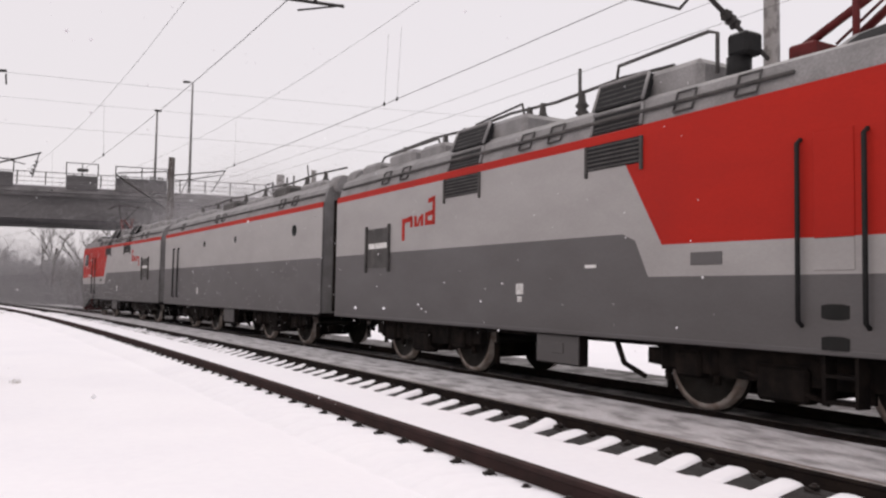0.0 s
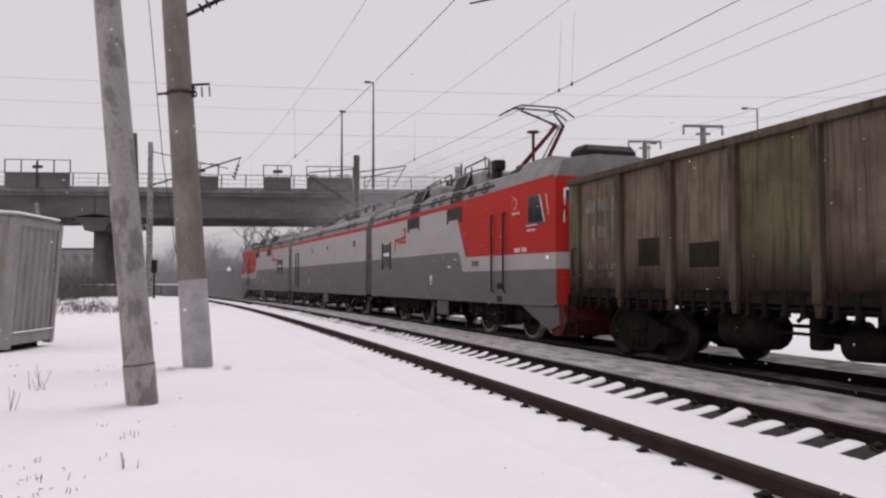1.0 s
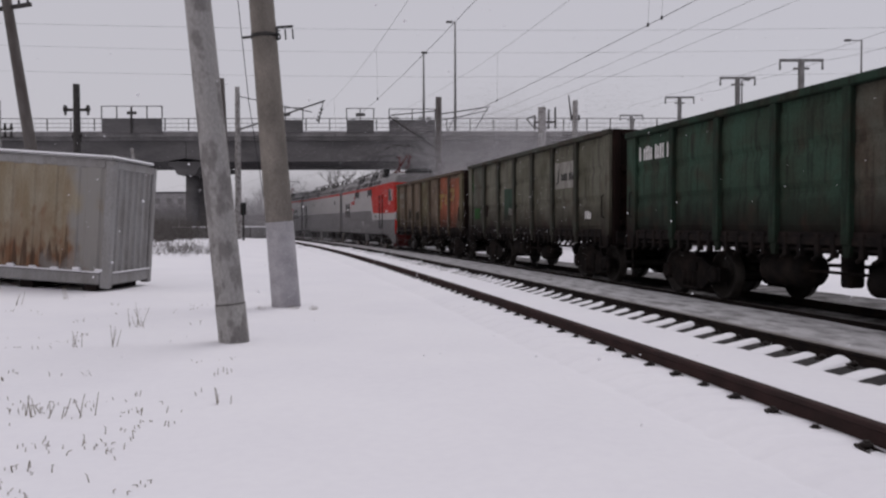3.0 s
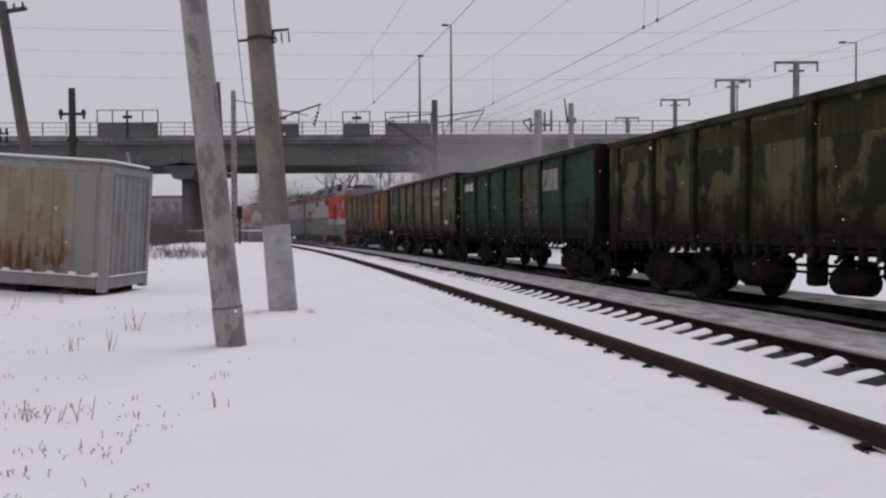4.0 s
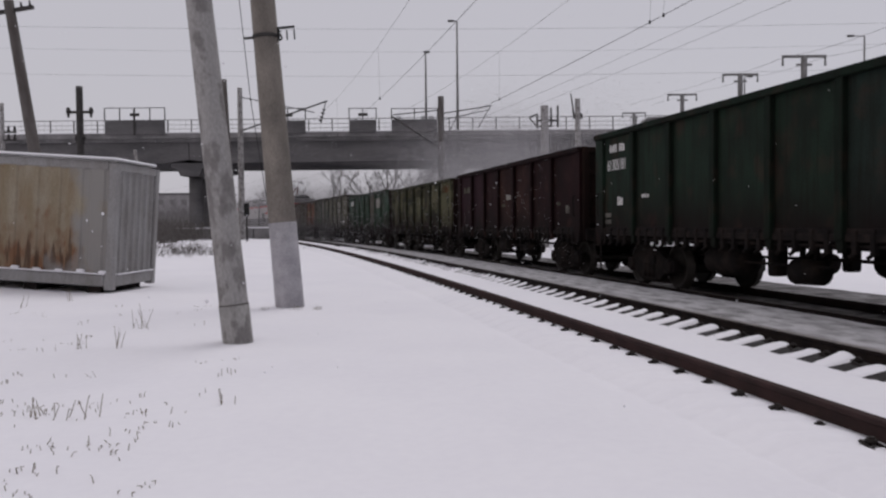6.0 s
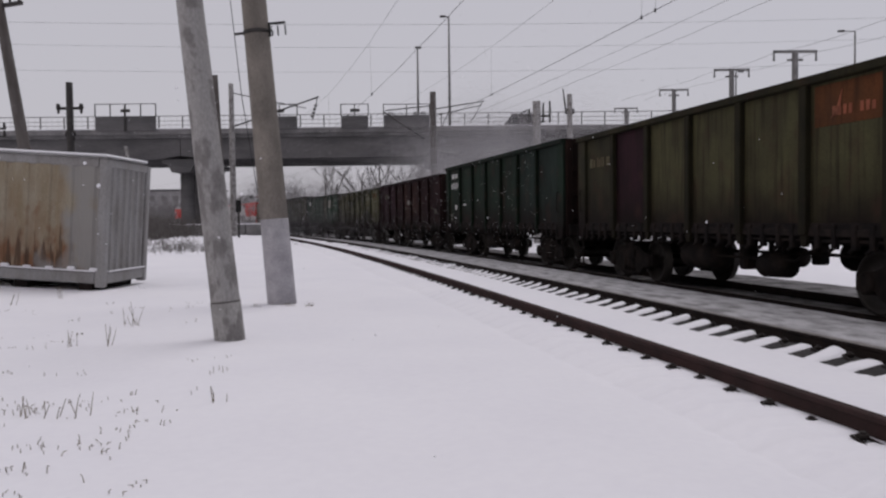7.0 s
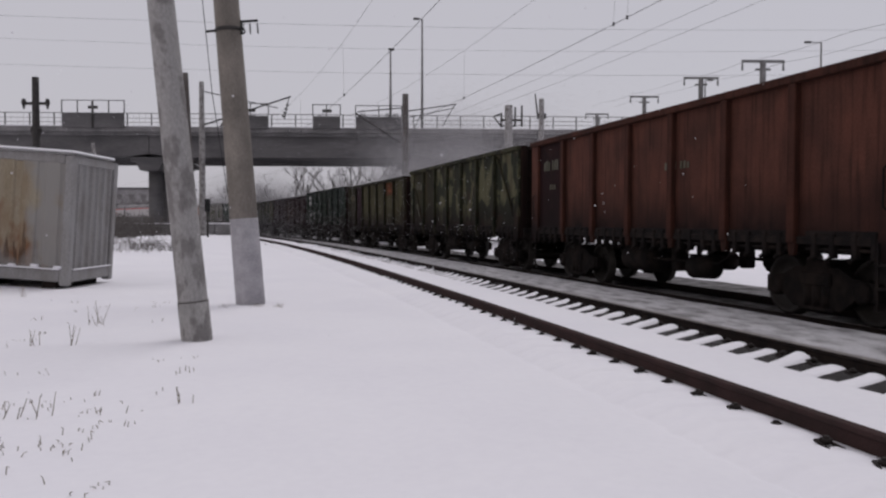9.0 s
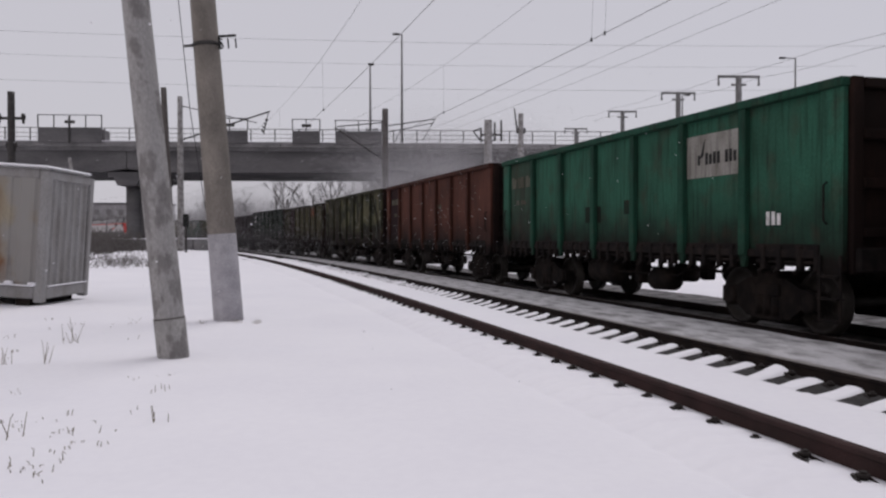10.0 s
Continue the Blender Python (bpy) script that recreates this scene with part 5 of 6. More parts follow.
            skin_piece(bm, 0, [(-7.07, 2.89), (-7.07, 3.47), (-7.34, 3.47), (-7.34, 2.89)], y + 0.026 * s, 0.03)
            part("pane", bm, GLASS, wf, "dark cab side window")
            bm = bmesh.new()
            skin_piece(bm, 0, [(-7.40, 2.89), (-7.40, 3.47), (-7.62, 3.47), (-7.84, 2.89)], y + 0.026 * s, 0.03)
            part("pane", bm, GLASS, wf, "dark cab side window with a slanted edge")
            bm = bmesh.new()
            rod(bm, (-7.67, (abs(y) + 0.02) * s, 3.5), (-7.93, (abs(y) + 0.02) * s, 2.85), 0.02, n=6)
            part("window_trim", bm, WHITE, wf, "pale trim along the window edge")
            bm = bmesh.new()
            box(bm, -7.55, -6.98, y, y + 0.05 * s, 2.80, 2.825, bevel=0.006)
            part("window_ledge", bm, WHITE, o)
            bm = bmesh.new()
            rod(bm, (-8.12, (abs(y) + 0.01) * s, 3.0), (-7.98, (abs(y) + 0.01) * s, 3.5), 0.012, n=6)
            part("red_trim", bm, WHITE, o)
            # rear window panel of the machine room
            bm = bmesh.new()
            box(bm, 5.35, 6.45, y - 0.02 * s, y + 0.012 * s, 2.05, 2.93)
            for x in (5.30, 6.45):
                box(bm, x, x + 0.06, y, y + 0.06 * s, 1.95, 3.0, bevel=0.01)
            sw = part("service_hatch", bm, ROOF_DARK, o, "dark service hatch in a frame")
            bm = bmesh.new()
            box(bm, 5.42, 6.38, y, y + 0.018 * s, 2.48, 2.60)
            part("hatch_bar", bm, WHITE, sw)
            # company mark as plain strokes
            bm = bmesh.new()
            for pts in ([(4.75, 2.62), (4.75, 3.08), (4.63, 3.08), (4.63, 2.62)], [(4.63, 3.08), (4.30, 3.12), (4.30, 3.02), (4.63, 2.98)], [(4.38, 2.88), (4.38, 3.10), (4.28, 3.10), (4.28, 2.88)],
                        [(4.20, 2.88), (4.20, 3.1), (4.10, 3.1), (4.10, 2.88)], [(4.10, 2.88), (3.98, 3.08), (3.90, 3.08), (4.02, 2.88)], [(3.92, 2.88), (3.92, 3.12), (3.82, 3.12), (3.82, 2.88)],
                        [(3.74, 2.88), (3.74, 3.14), (3.64, 3.14), (3.64, 2.88)], [(3.64, 3.06), (3.36, 3.08), (3.36, 3.18), (3.64, 3.15)], [(3.64, 2.88), (3.36, 2.88), (3.36, 2.97), (3.64, 2.97)], [(3.44, 2.88), (3.44, 3.42), (3.34, 3.42), (3.34, 2.88)], [(3.62, 3.32), (3.34, 3.36), (3.34, 3.45), (3.62, 3.41)]):
                skin_piece(bm, 0, [(4.05 + (px - 4.05) * 1.0, pz - 0.02) for px, pz in pts], y + 0.008 * s, 0.006)
            part("company_mark", bm, LOCO_R, o, "red painted company mark")
            # entrance: handrails, steps, door
            for x in (-4.84, -5.62):
                bm = bmesh.new()
                pipe(bm, [(x, (abs(y)) * s, 3.25), (x, (abs(y) + 0.07) * s, 3.2), (x, (abs(y) + 0.07) * s, 1.25), (x, abs(y) * s, 1.2)], 0.027, 8)
                part("handrail", bm, GRILLE, o, "black vertical handrail")
            bm = bmesh.new()
            box(bm, -5.47, -5.0, y - 0.01 * s, y + 0.012 * s, 2.15, 3.3, bevel=0.004)
            dr = part("door", bm, (LOCO_R), o, "red entrance door")
            bm = bmesh.new()
            box(bm, -5.47, -5.0, y - 0.01 * s, y + 0.012 * s, 1.80, 2.14, bevel=0.004)
            part("door_kick_plate", bm, LOCO_L, dr)
            # no hollow is cut: black plates paint the shade inside the foot recesses
            for z in (1.36, 1.02):
                bm = bmesh.new()
                skin_piece(bm, 0, [(-5.24 + (0.09 + 0.07 * (abs(math.cos(a)) > 0.4)) * (1 if math.cos(a) > 0 else -1) * (1.0 if abs(math.sin(a)) < 0.9 else 0.9), z + 0.085 * math.sin(a)) for a in (0.3, 0.9, 1.35, 1.8, 2.25, 2.85, 3.45, 4.05, 4.5, 4.95, 5.4, 6.0)], y + 0.01 * s, 0.03)
                part("step_recess", bm, BLACK, o, "flat black plate for the shade of a foot recess")
            bm = bmesh.new()
            box(bm, -3.75, -3.25, y - 0.01 * s, y + 0.012 * s, 1.90, 2.06, bevel=0.005)
            part("oval_cover", bm, LOCO_D, o)
            bm = bmesh.new()
            box(bm, 0.35, 0.55, y, y + 0.008 * s, 1.5, 1.68)
            box(bm, 0.39, 0.51, y, y + 0.008 * s, 1.38, 1.47)
            box(bm, -1.45, -1.2, y, y + 0.008 * s, 1.9, 1.95)
            bars(bm, -6.9, y if s > 0 else y - 0.008, 2.2, 0.75, 0.11, 8)
            bars(bm, -7.4, y if s > 0 else y - 0.008, 2.68, 0.55, 0.05, 9)
            bars(bm, -6.5, y if s > 0 else y - 0.008, 3.14, 0.5, 0.06, 9)
            tagged(part("stencil", bm, WHITE, o), kind="stuff")
            bm = bmesh.new()
            lathe(bm, [(0.14, 0.0), (0.14, 0.006)], 20, axis="Y", centre=(-6.2, y, 3.42))
            part("round_badge", bm, WHITE, o)
            bm = bmesh.new()
            lathe(bm, [(0.126, 0.0), (0.126, 0.010)], 20, axis="Y", centre=(-6.2, y, 3.42))
            part("badge_face", bm, LOCO_R, o)
        else:
            for x, rr in ((-6.4, 0.16), (-1.2, 0.11), (2.4, 0.11)):
                bm = bmesh.new()
                lathe(bm, [(rr, 0.0), (rr, 0.014)], 16, axis="Y", centre=(x, y, 3.2))
                part("round_window", bm, GLASS, o, "small round window")
            for x in (6.0, 6.7):
                bm = bmesh.new()
                pipe(bm, [(x, (abs(y)) * s, 3.2), (x, (abs(y) + 0.06) * s, 3.15), (x, (abs(y) + 0.06) * s, 1.25), (x, abs(y) * s, 1.2)], 0.03, 8)
                part("handrail", bm, GRILLE, o)
            bm = bmesh.new()
            box(bm, 3.1, 3.25, y, y + 0.008 * s, 1.35, 1.6)
            part("stencil", bm, WHITE, o)
        bm = bmesh.new()
        box(bm, rear + 0.1, F, y - 0.05 * s, y + 0.01 * s, 0.90, 0.965, bevel=0.01)
        part("sill", bm, LOCO_D, o)
    # bellows at the coupled ends
    for x in ((F,) if cab else (F, -F)):
        d = 1 if x > 0 else -1
        bm = bmesh.new()
        for k in range(4):
            box(bm, x + (0.02 + 0.14 * k) * d, x + (0.11 + 0.14 * k) * d, -1.25, 1.25, 1.0, 3.9, bevel=0.02)
        box(bm, x, x + 0.58 * d, -1.12, 1.12, 1.05, 3.8)
        part("bellows", bm, UNDER, o, "black rubber gangway bellows")
        bm = bmesh.new()
        lathe(bm, [(0.22, -0.25), (0.27, -0.2), (0.27, 0.2), (0.22, 0.25)], 14, axis="X", centre=(x - 0.1 * d, 1.0, 4.32))
        part("air_reservoir", bm, LOCO_ROOF, o, "grey round reservoir on the roof end")
    # roof gear
    bm = bmesh.new()
    lathe(bm, [(0.08, 4.35), (0.12, 4.48), (0.07, 4.54), (0.12, 4.60), (0.07, 4.66), (0.12, 4.72), (0.07, 4.78), (0.05, 4.98)], 10)
    ins = mesh_of("insulator", bm, ROOF_DARK)
    for x in ((-0.6, 0.1, 1.2, 1.6, 3.9, 4.7, 6.6) if cab else (-6.2, -4.8, -3.0, -1.2, 0.8, 2.6, 4.2, 6.3)):
        put("insulator", ins, o, pose(x, 0.55, 0), "dark ribbed roof insulator")
    bm = bmesh.new()
    xs2 = (-2.0, -0.9, 0.8, 2.2, 3.6, 5.2, 7.4) if cab else (-7.6, -5.5, -3.5, -1.5, 0.5, 2.5, 4.5, 7.2)
    pipe(bm, [(x, 0.55, 4.92 + 0.06 * (i % 2)) for i, x in enumerate(xs2)], 0.03)
    part("roof_bus_bar", bm, ROOF_DARK, o, "dark bus bar along the roof")
    if cab:
        for pts, r in (([(-3.2, 1.0, 4.46), (-3.2, 1.0, 5.0), (-3.05, 1.0, 5.06), (-1.3, 1.0, 5.0), (-1.2, 1.0, 4.46)], 0.028), ([(1.2, 0.9, 4.45), (1.35, 0.9, 4.95), (2.9, 0.9, 4.84), (3.2, 0.9, 4.45)], 0.025), ([(4.2, 0.9, 4.45), (4.4, 0.9, 4.80), (7.0, 0.9, 4.76), (7.4, 0.9, 4.45)], 0.025)):
            bm = bmesh.new()
            pipe(bm, pts, r)
            part("roof_hand_rail", bm, ROOF_DARK, o, "thin hand rail on the roof")
        bm = bmesh.new()
        rod(bm, (0.1, 0.6, 4.4), (0.1, 0.6, 5.35), 0.03, n=6)
        part("roof_rod", bm, ROOF_DARK, o)
    covers = ((-3.0, -0.9, 4.73), (1.0, 3.3, 4.72), (3.9, 4.9, 4.66), (5.2, 6.4, 4.70), (7.0, 7.9, 4.64)) if cab else ((-7.2, -5.6, 4.6), (-4.6, -3.4, 4.72), (-2.6, -0.8, 4.58), (0.4, 1.8, 4.7), (2.8, 4.4, 4.6), (5.2, 6.6, 4.66))
    for x0, x1, z1 in covers:
        bm = bmesh.new()
        box(bm, x0, x1, -1.1, 1.1, 4.2, z1, bevel=0.09)
        part("roof_box", bm, LOCO_ROOF if z1 < 4.7 or cab else ROOF_DARK, o, "equipment cover on the roof")
    if cab:
        bm = bmesh.new()
        box(bm, -3.65, -3.32, 0.65, 0.98, 4.64, 4.94, bevel=0.04)
        rod(bm, (-3.4, 0.82, 4.25), (-3.4, 0.82, 4.65), 0.16, n=10)
        part("arrester", bm, GRILLE, o, "black boxy surge arrester")
        # cab roof fairing
        bm = bmesh.new()
        fair = [(-4.75, 4.18), (-5.25, 4.38), (-6.4, 4.47), (-7.6, 4.45), (-8.3, 4.30), (-8.42, 4.0), (-4.75, 4.0)]
        a = [bm.verts.new((x, 1.2, z)) for x, z in fair]
        c = [bm.verts.new((x, -1.2, z)) for x, z in fair]
        n = len(fair)
        bm.faces.new(a), bm.faces.new(c[::-1])
        for k in range(n):
            bm.faces.new((a[k], c[k], c[(k + 1) % n], a[(k + 1) % n]))
        for v in bm.verts:
            if v.co.z < 4.1:
                v.co.y *= 1.22
                v.co.z = 3.9
        cf = part("cab_fairing", bm, LOCO_ROOF, o, "grey raised cab roof fairing")
        for s, quad in [(s, q) for s in (1, -1) for q in (((-5.05, 1.36 * s, 4.16), (-5.9, 1.36 * s, 4.20), (-6.0, 1.235 * s, 4.42), (-5.35, 1.24 * s, 4.36)),)]:
            bm = bmesh.new()
            vs = [bm.verts.new(v) for v in quad]
            vs += [bm.verts.new((v.co.x, v.co.y - 0.1 * s, v.co.z)) for v in list(vs)]
            for q in ((0, 1, 2, 3), (4, 5, 6, 7), (0, 1, 5, 4), (1, 2, 6, 5), (2, 3, 7, 6), (3, 0, 4, 7)):
                bm.faces.new([vs[i] for i in q])
            part("fairing_grille", bm, GRILLE, cf, "black fairing side grille")
        bm = bmesh.new()
        box(bm, -8.2, -7.45, -0.8, 0.7, 4.2, 4.68, bevel=0.14)
        part("air_conditioner", bm, GRILLE, o, "dark box on the cab roof")
        # raised pantograph
        bm = bmesh.new()
        box(bm, -4.25, -3.85, -0.45, 0.45, 4.48, 4.74, bevel=0.03)
        pan = part("pantograph", bm, DARKRED, o, "raised dark red pantograph")
        bm = bmesh.new()
        for s in (1, -1):
            rod(bm, (-4.00, 0.35 * s, 4.7), (-5.70, 0.10 * s, 5.58), 0.06, 0.05, 8)
            rod(bm, (-4.10, 0.2 * s, 4.82), (-5.60, 0.08 * s, 5.66), 0.02, n=6)
        part("lower_arm", bm, DARKRED, pan)
        bm = bmesh.new()
        for s in (1, -1):
            rod(bm, (-5.70, 0.1 * s, 5.58), (-4.35, 0.5 * s, 6.22), 0.03, n=8)
        rod(bm, (-5.65, 0, 5.5), (-4.30, 0, 6.12), 0.02, n=6)
        part("upper_arm", bm, STEEL_D, pan)
        for x in (-4.55, -4.1):
            bm = bmesh.new()
            pipe(bm, [(x, -1.05, 6.08), (x, -0.8, 6.24), (x, -0.55, 6.33), (x, 0.55, 6.33), (x, 0.8, 6.24), (x, 1.05, 6.08)], 0.024)
            part("contact_strip", bm, STEEL_D, pan)
        bm = bmesh.new()
        for y in (-0.5, 0.5):
            rod(bm, (-4.55, y, 6.27), (-4.10, y, 6.27), 0.02, n=6)
        part("head_frame", bm, STEEL_D, pan)
        bm = bmesh.new()
        rod(bm, (-4.7, 0.3, 4.4), (-4.7, 0.3, 5.55), 0.045, n=8)
        lathe(bm, [(0.05, 5.53), (0.17, 5.55), (0.17, 5.59), (0.05, 5.61)], 16, centre=(-4.7, 0.3, 0))
        part("roof_aerial", bm, DARKRED, o, "small round aerial on a red post")
        # cab end: rounded nose with windscreen
        bm = bmesh.new()
        ny, levels = 10, [(0.95, 0.42), (1.76, 0.46), (2.13, 0.47), (2.72, 0.46), (3.6, 0.20), (3.86, 0.05)]
        grid = []
        for z, dx in levels:
            row = []
            for j in range(ny + 1):
                u = -1 + 2 * j / ny
                row.append(bm.verts.new((-8.45 - dx * 0.85 * (1 - abs(u) ** 3.2), u * 1.535, z)))
            grid.append(row)
        for i in range(len(grid) - 1):
            for j in range(ny):
                f = bm.faces.new((grid[i][j], grid[i][j + 1], grid[i + 1][j + 1], grid[i + 1][j]))
                f.material_index, f.smooth = (0, 1, 2, 2, 2)[i], True
        part("cab_front", bm, (LOCO_R, LOCO_L, LOCO_R), o, "red rounded cab front with a grey band")
        bm = bmesh.new()
        row0 = [(-8.45 - 0.38 * (1 - abs(u) ** 3.2) - 0.03, u * 1.45, 2.80) for u in np.linspace(-0.95, 0.95, 9)]
        row1 = [(-8.45 - 0.19 * (1 - abs(u) ** 3.2) - 0.03, u * 1.42, 3.56) for u in np.linspace(-0.95, 0.95, 9)]
        a, b2 = [bm.verts.new(v) for v in row0], [bm.verts.new(v) for v in row1]
        for j in range(8):
            bm.faces.new((a[j], a[j + 1], b2[j + 1], b2[j]))
        part("windscreen", bm, GLASS, o, "dark wide windscreen")
        bm = bmesh.new()
        pipe(bm, [tuple(v) for v in row1], 0.035)
        pipe(bm, [row0[0], row1[0]], 0.03), pipe(bm, [row0[-1], row1[-1]], 0.03)
        part("windscreen_frame", bm, WHITE, o, "pale windscreen surround")
        bm = bmesh.new()
        prism(bm, [(-7.2, 0.95), (-8.6, 0.95), (-8.75, 0.62), (-8.5, 0.28), (-8.1, 0.22), (-7.9, 0.45)], -1.45, 1.45)
        part("snow_plough", bm, DARKRED, o, "dark red snow plough under the cab")
        bm = bmesh.new()
        prism(bm, [(-6.3, 0.96), (-8.45, 0.96), (-8.5, 0.5), (-8.0, 0.35), (-7.2, 0.62)], 1.44, 1.5)
        part("side_skirt", bm, LOCO_D, o, "dark grey swept side skirt")
        bm = bmesh.new()
        prism(bm, [(-6.3, 0.96), (-8.45, 0.96), (-8.5, 0.5), (-8.0, 0.35), (-7.2, 0.62)], -1.5, -1.44)
        part("side_skirt", bm, LOCO_D, o, "dark grey swept side skirt")
        put("coupler", coupler_me, o, pose(-8.5, 0, 0, 0, 0, 180))
        bm = bmesh.new()
        bars(bm, 0, 0, 0, 0.6, 0.2, 4)
        part("number_bars", bm, WHITE, o, m=pose(-8.80, 0.3, 2.3, 0, 0, -90))
    # running gear
    bm = bmesh.new()
    box(bm, -7.2, 7.6, -1.2, 1.2, 0.82, 0.98)
    for s in (1, -1):
        box(bm, -0.95, 0.15, 1.25 * s, 1.42 * s, 0.42, 0.9, bevel=0.02)
        pipe(bm, [(-1.6, 1.3 * s, 0.9), (-1.8, 1.32 * s, 0.55), (-2.2, 1.3 * s, 0.4)], 0.04)
    part("underframe", bm, UNDER, o)
    for s in (1, -1):
        bm = bmesh.new()
        box(bm, -0.95, 0.1, 1.425 * s, 1.46 * s, 0.44, 0.88, bevel=0.012)
        box(bm, -0.6, -0.3, 1.46 * s, 1.475 * s, 0.6, 0.76, bevel=0.005)
        part("battery_box", bm, LOCO_D, o, "grey box under the frame")
    for bx in (-4.35, 4.35):
        b = put("bogie", loco_bogie_me, o, pose(bx, 0, 0))
        for dx in (1.45, -1.45):
            real = place + (bx + dx) * (1 if turn == 0 else -1)
            WHEELS.append((put("wheelset", loco_wheel_me, b), (dx, 0, 0.625), 0.625 * (1 if turn == 0 else -1), real))
    for s in (1, -1):
        bm = bmesh.new()
        for z in (0.38, 0.66):
            box(bm, -5.42, -5.08, 1.25 * s, 1.5 * s, z, z + 0.035)
        for x in (-5.44, -5.06):
            box(bm, x - 0.02, x + 0.02, 1.3 * s, 1.5 * s, 0.36, 0.95)
        part("entrance_step", bm, UNDER, o)
    TRAIN.append((o, place) if turn == 0 else (o, place, 180))
    return o


bm = bmesh.new()
for s in (1, -1):
    y = 1.12 * s
    prism(bm, [(-2.2, 0.58), (-2.2, 0.80), (-0.9, 0.86), (0.9, 0.86), (2.2, 0.80), (2.2, 0.58), (0.8, 0.50), (-0.8, 0.50)], y - 0.08, y + 0.08)
    for x in (-1.45, 1.45):
        box(bm, x - 0.22, x + 0.22, y - 0.1, y + 0.14, 0.45, 0.8, bevel=0.04)
        for dx in (-0.42, 0.42):
            rod(bm, (x + dx, y + 0.02, 0.52), (x + dx, y + 0.02, 0.84), 0.1, n=10)
            rod(bm, (x + dx, y + 0.02, 0.38), (x + dx, y + 0.02, 0.52), 0.05, n=8)
    box(bm, -0.35, 0.35, y - 0.1, y + 0.16, 0.30, 0.72, bevel=0.04)
    rod(bm, (-0.6, y + 0.12, 0.35), (0.6, y + 0.12, 0.62), 0.035, n=6)
    for x in (-2.15, 2.15):
        rod(bm, (x, 0.8 * s, 0.2), (x, 0.8 * s, 0.6), 0.06, n=8)
box(bm, -0.4, 0.4, -1.05, 1.05, 0.35, 0.8, bevel=0.05)
for x in (-1.0, 1.0):
    box(bm, x - 0.35, x + 0.35, -0.6, 0.6, 0.25, 0.85, bevel=0.08)
loco_bogie_me = mesh_of("bogie", bm, UNDER)

loco_section(11.52, 0, True, "rear section of a red and grey electric locomotive with raised pantograph")
loco_section(29.15, 0, False, "middle section of a grey electric locomotive with a red stripe")
loco_section(46.75, 180, True, "front section of a red and grey electric locomotive")


# ---- far woods, shrubs, grass, walls ----
def tree_sticks(base, h, rnd, spread=0.34, levels=3, r=None):
    items = []

    def grow(p, way, length, rad, level):
        q = p + way * length
        items.append((p, q, rad, rad * 0.6))
        if level == 0:
            return
        for k in range(rnd.randint(3, 5)):
            f = rnd.uniform(0.35, 1.0)
            a = rnd.uniform(0, math.tau)
            turn = Vector((math.cos(a), math.sin(a), rnd.uniform(0.1, 0.9)))
            grow(p + way * length * f, (way * 0.7 + turn * rnd.uniform(0.5, 0.9)).normalized(), length * rnd.uniform(0.35, 0.6), rad * 0.45, level - 1)

    grow(Vector(base), Vector((rnd.uniform(-0.06, 0.06), rnd.uniform(-0.06, 0.06), 1)).normalized(), h * 0.6, r or h * 0.014, levels)
    return items


rnd = random.Random(4)
items = []
for k in range(150):
    x = rnd.uniform(-260, 260)
    y = rnd.uniform(170, 330)
    items += tree_sticks((x, y, -0.8), rnd.uniform(8, 15), rnd, r=0.22)
for k in range(520):
    x, y, th = on_track(rnd.uniform(84, 245), rnd.uniform(13, 50))
    items += tree_sticks((x, y, -0.7), rnd.uniform(4.5, 9.0), rnd, r=0.11)
for k in range(700):
    # thicket of thin shoots beyond the tracks
    x, y, th = on_track(rnd.uniform(80, 245), rnd.uniform(11.5, 24))
    for j in range(10):
        p = Vector((x + rnd.uniform(-0.9, 0.9), y + rnd.uniform(-0.9, 0.9), -0.7))
        q = p + Vector((rnd.uniform(-0.9, 0.9), rnd.uniform(-0.9, 0.9), rnd.uniform(1.5, 5.0)))
        items.append((p, q, 0.05, 0.02))
        items.append((p.lerp(q, 0.5), q + Vector((rnd.uniform(-0.8, 0.8), 0, rnd.uniform(-0.4, 0.4))), 0.03, 0.014))
tagged(new("far_woods", sticks("far_woods", items, WOODS)), "grey leafless far woods beyond the bridge", "woods", kind="stuff")


def bare_tree(x, y, h, seed):
    o = tagged(new("bare_tree", None), "leafless grey-brown tree standing behind the bridge", "tree", "bare trees")
    o.matrix_basis = pose(x, y, -0.7)
    r = random.Random(seed)
    items = tree_sticks((0, 0, 0), h, r, levels=4, r=h * 0.02)
    put("trunk", sticks("trunk", items[:1], BARK, 8), o)
    put("crown", sticks("crown", items[1:], BARK), o)


for k, (at, off, h) in enumerate(((88, 14, 9.5), (94, 17, 11), (100, 13, 10.5), (104, 20, 12), (97, 24, 12), (110, 15, 11), (91, 21, 9), (115, 22, 12.5), (122, 14, 10), (108, 27, 12), (130, 17, 11), (86, 26, 10), (140, 15, 10), (118, 30, 13), (152, 18, 11))):
    x, y, th = on_track(at, off)
    bare_tree(x, y, h, 20 + k)

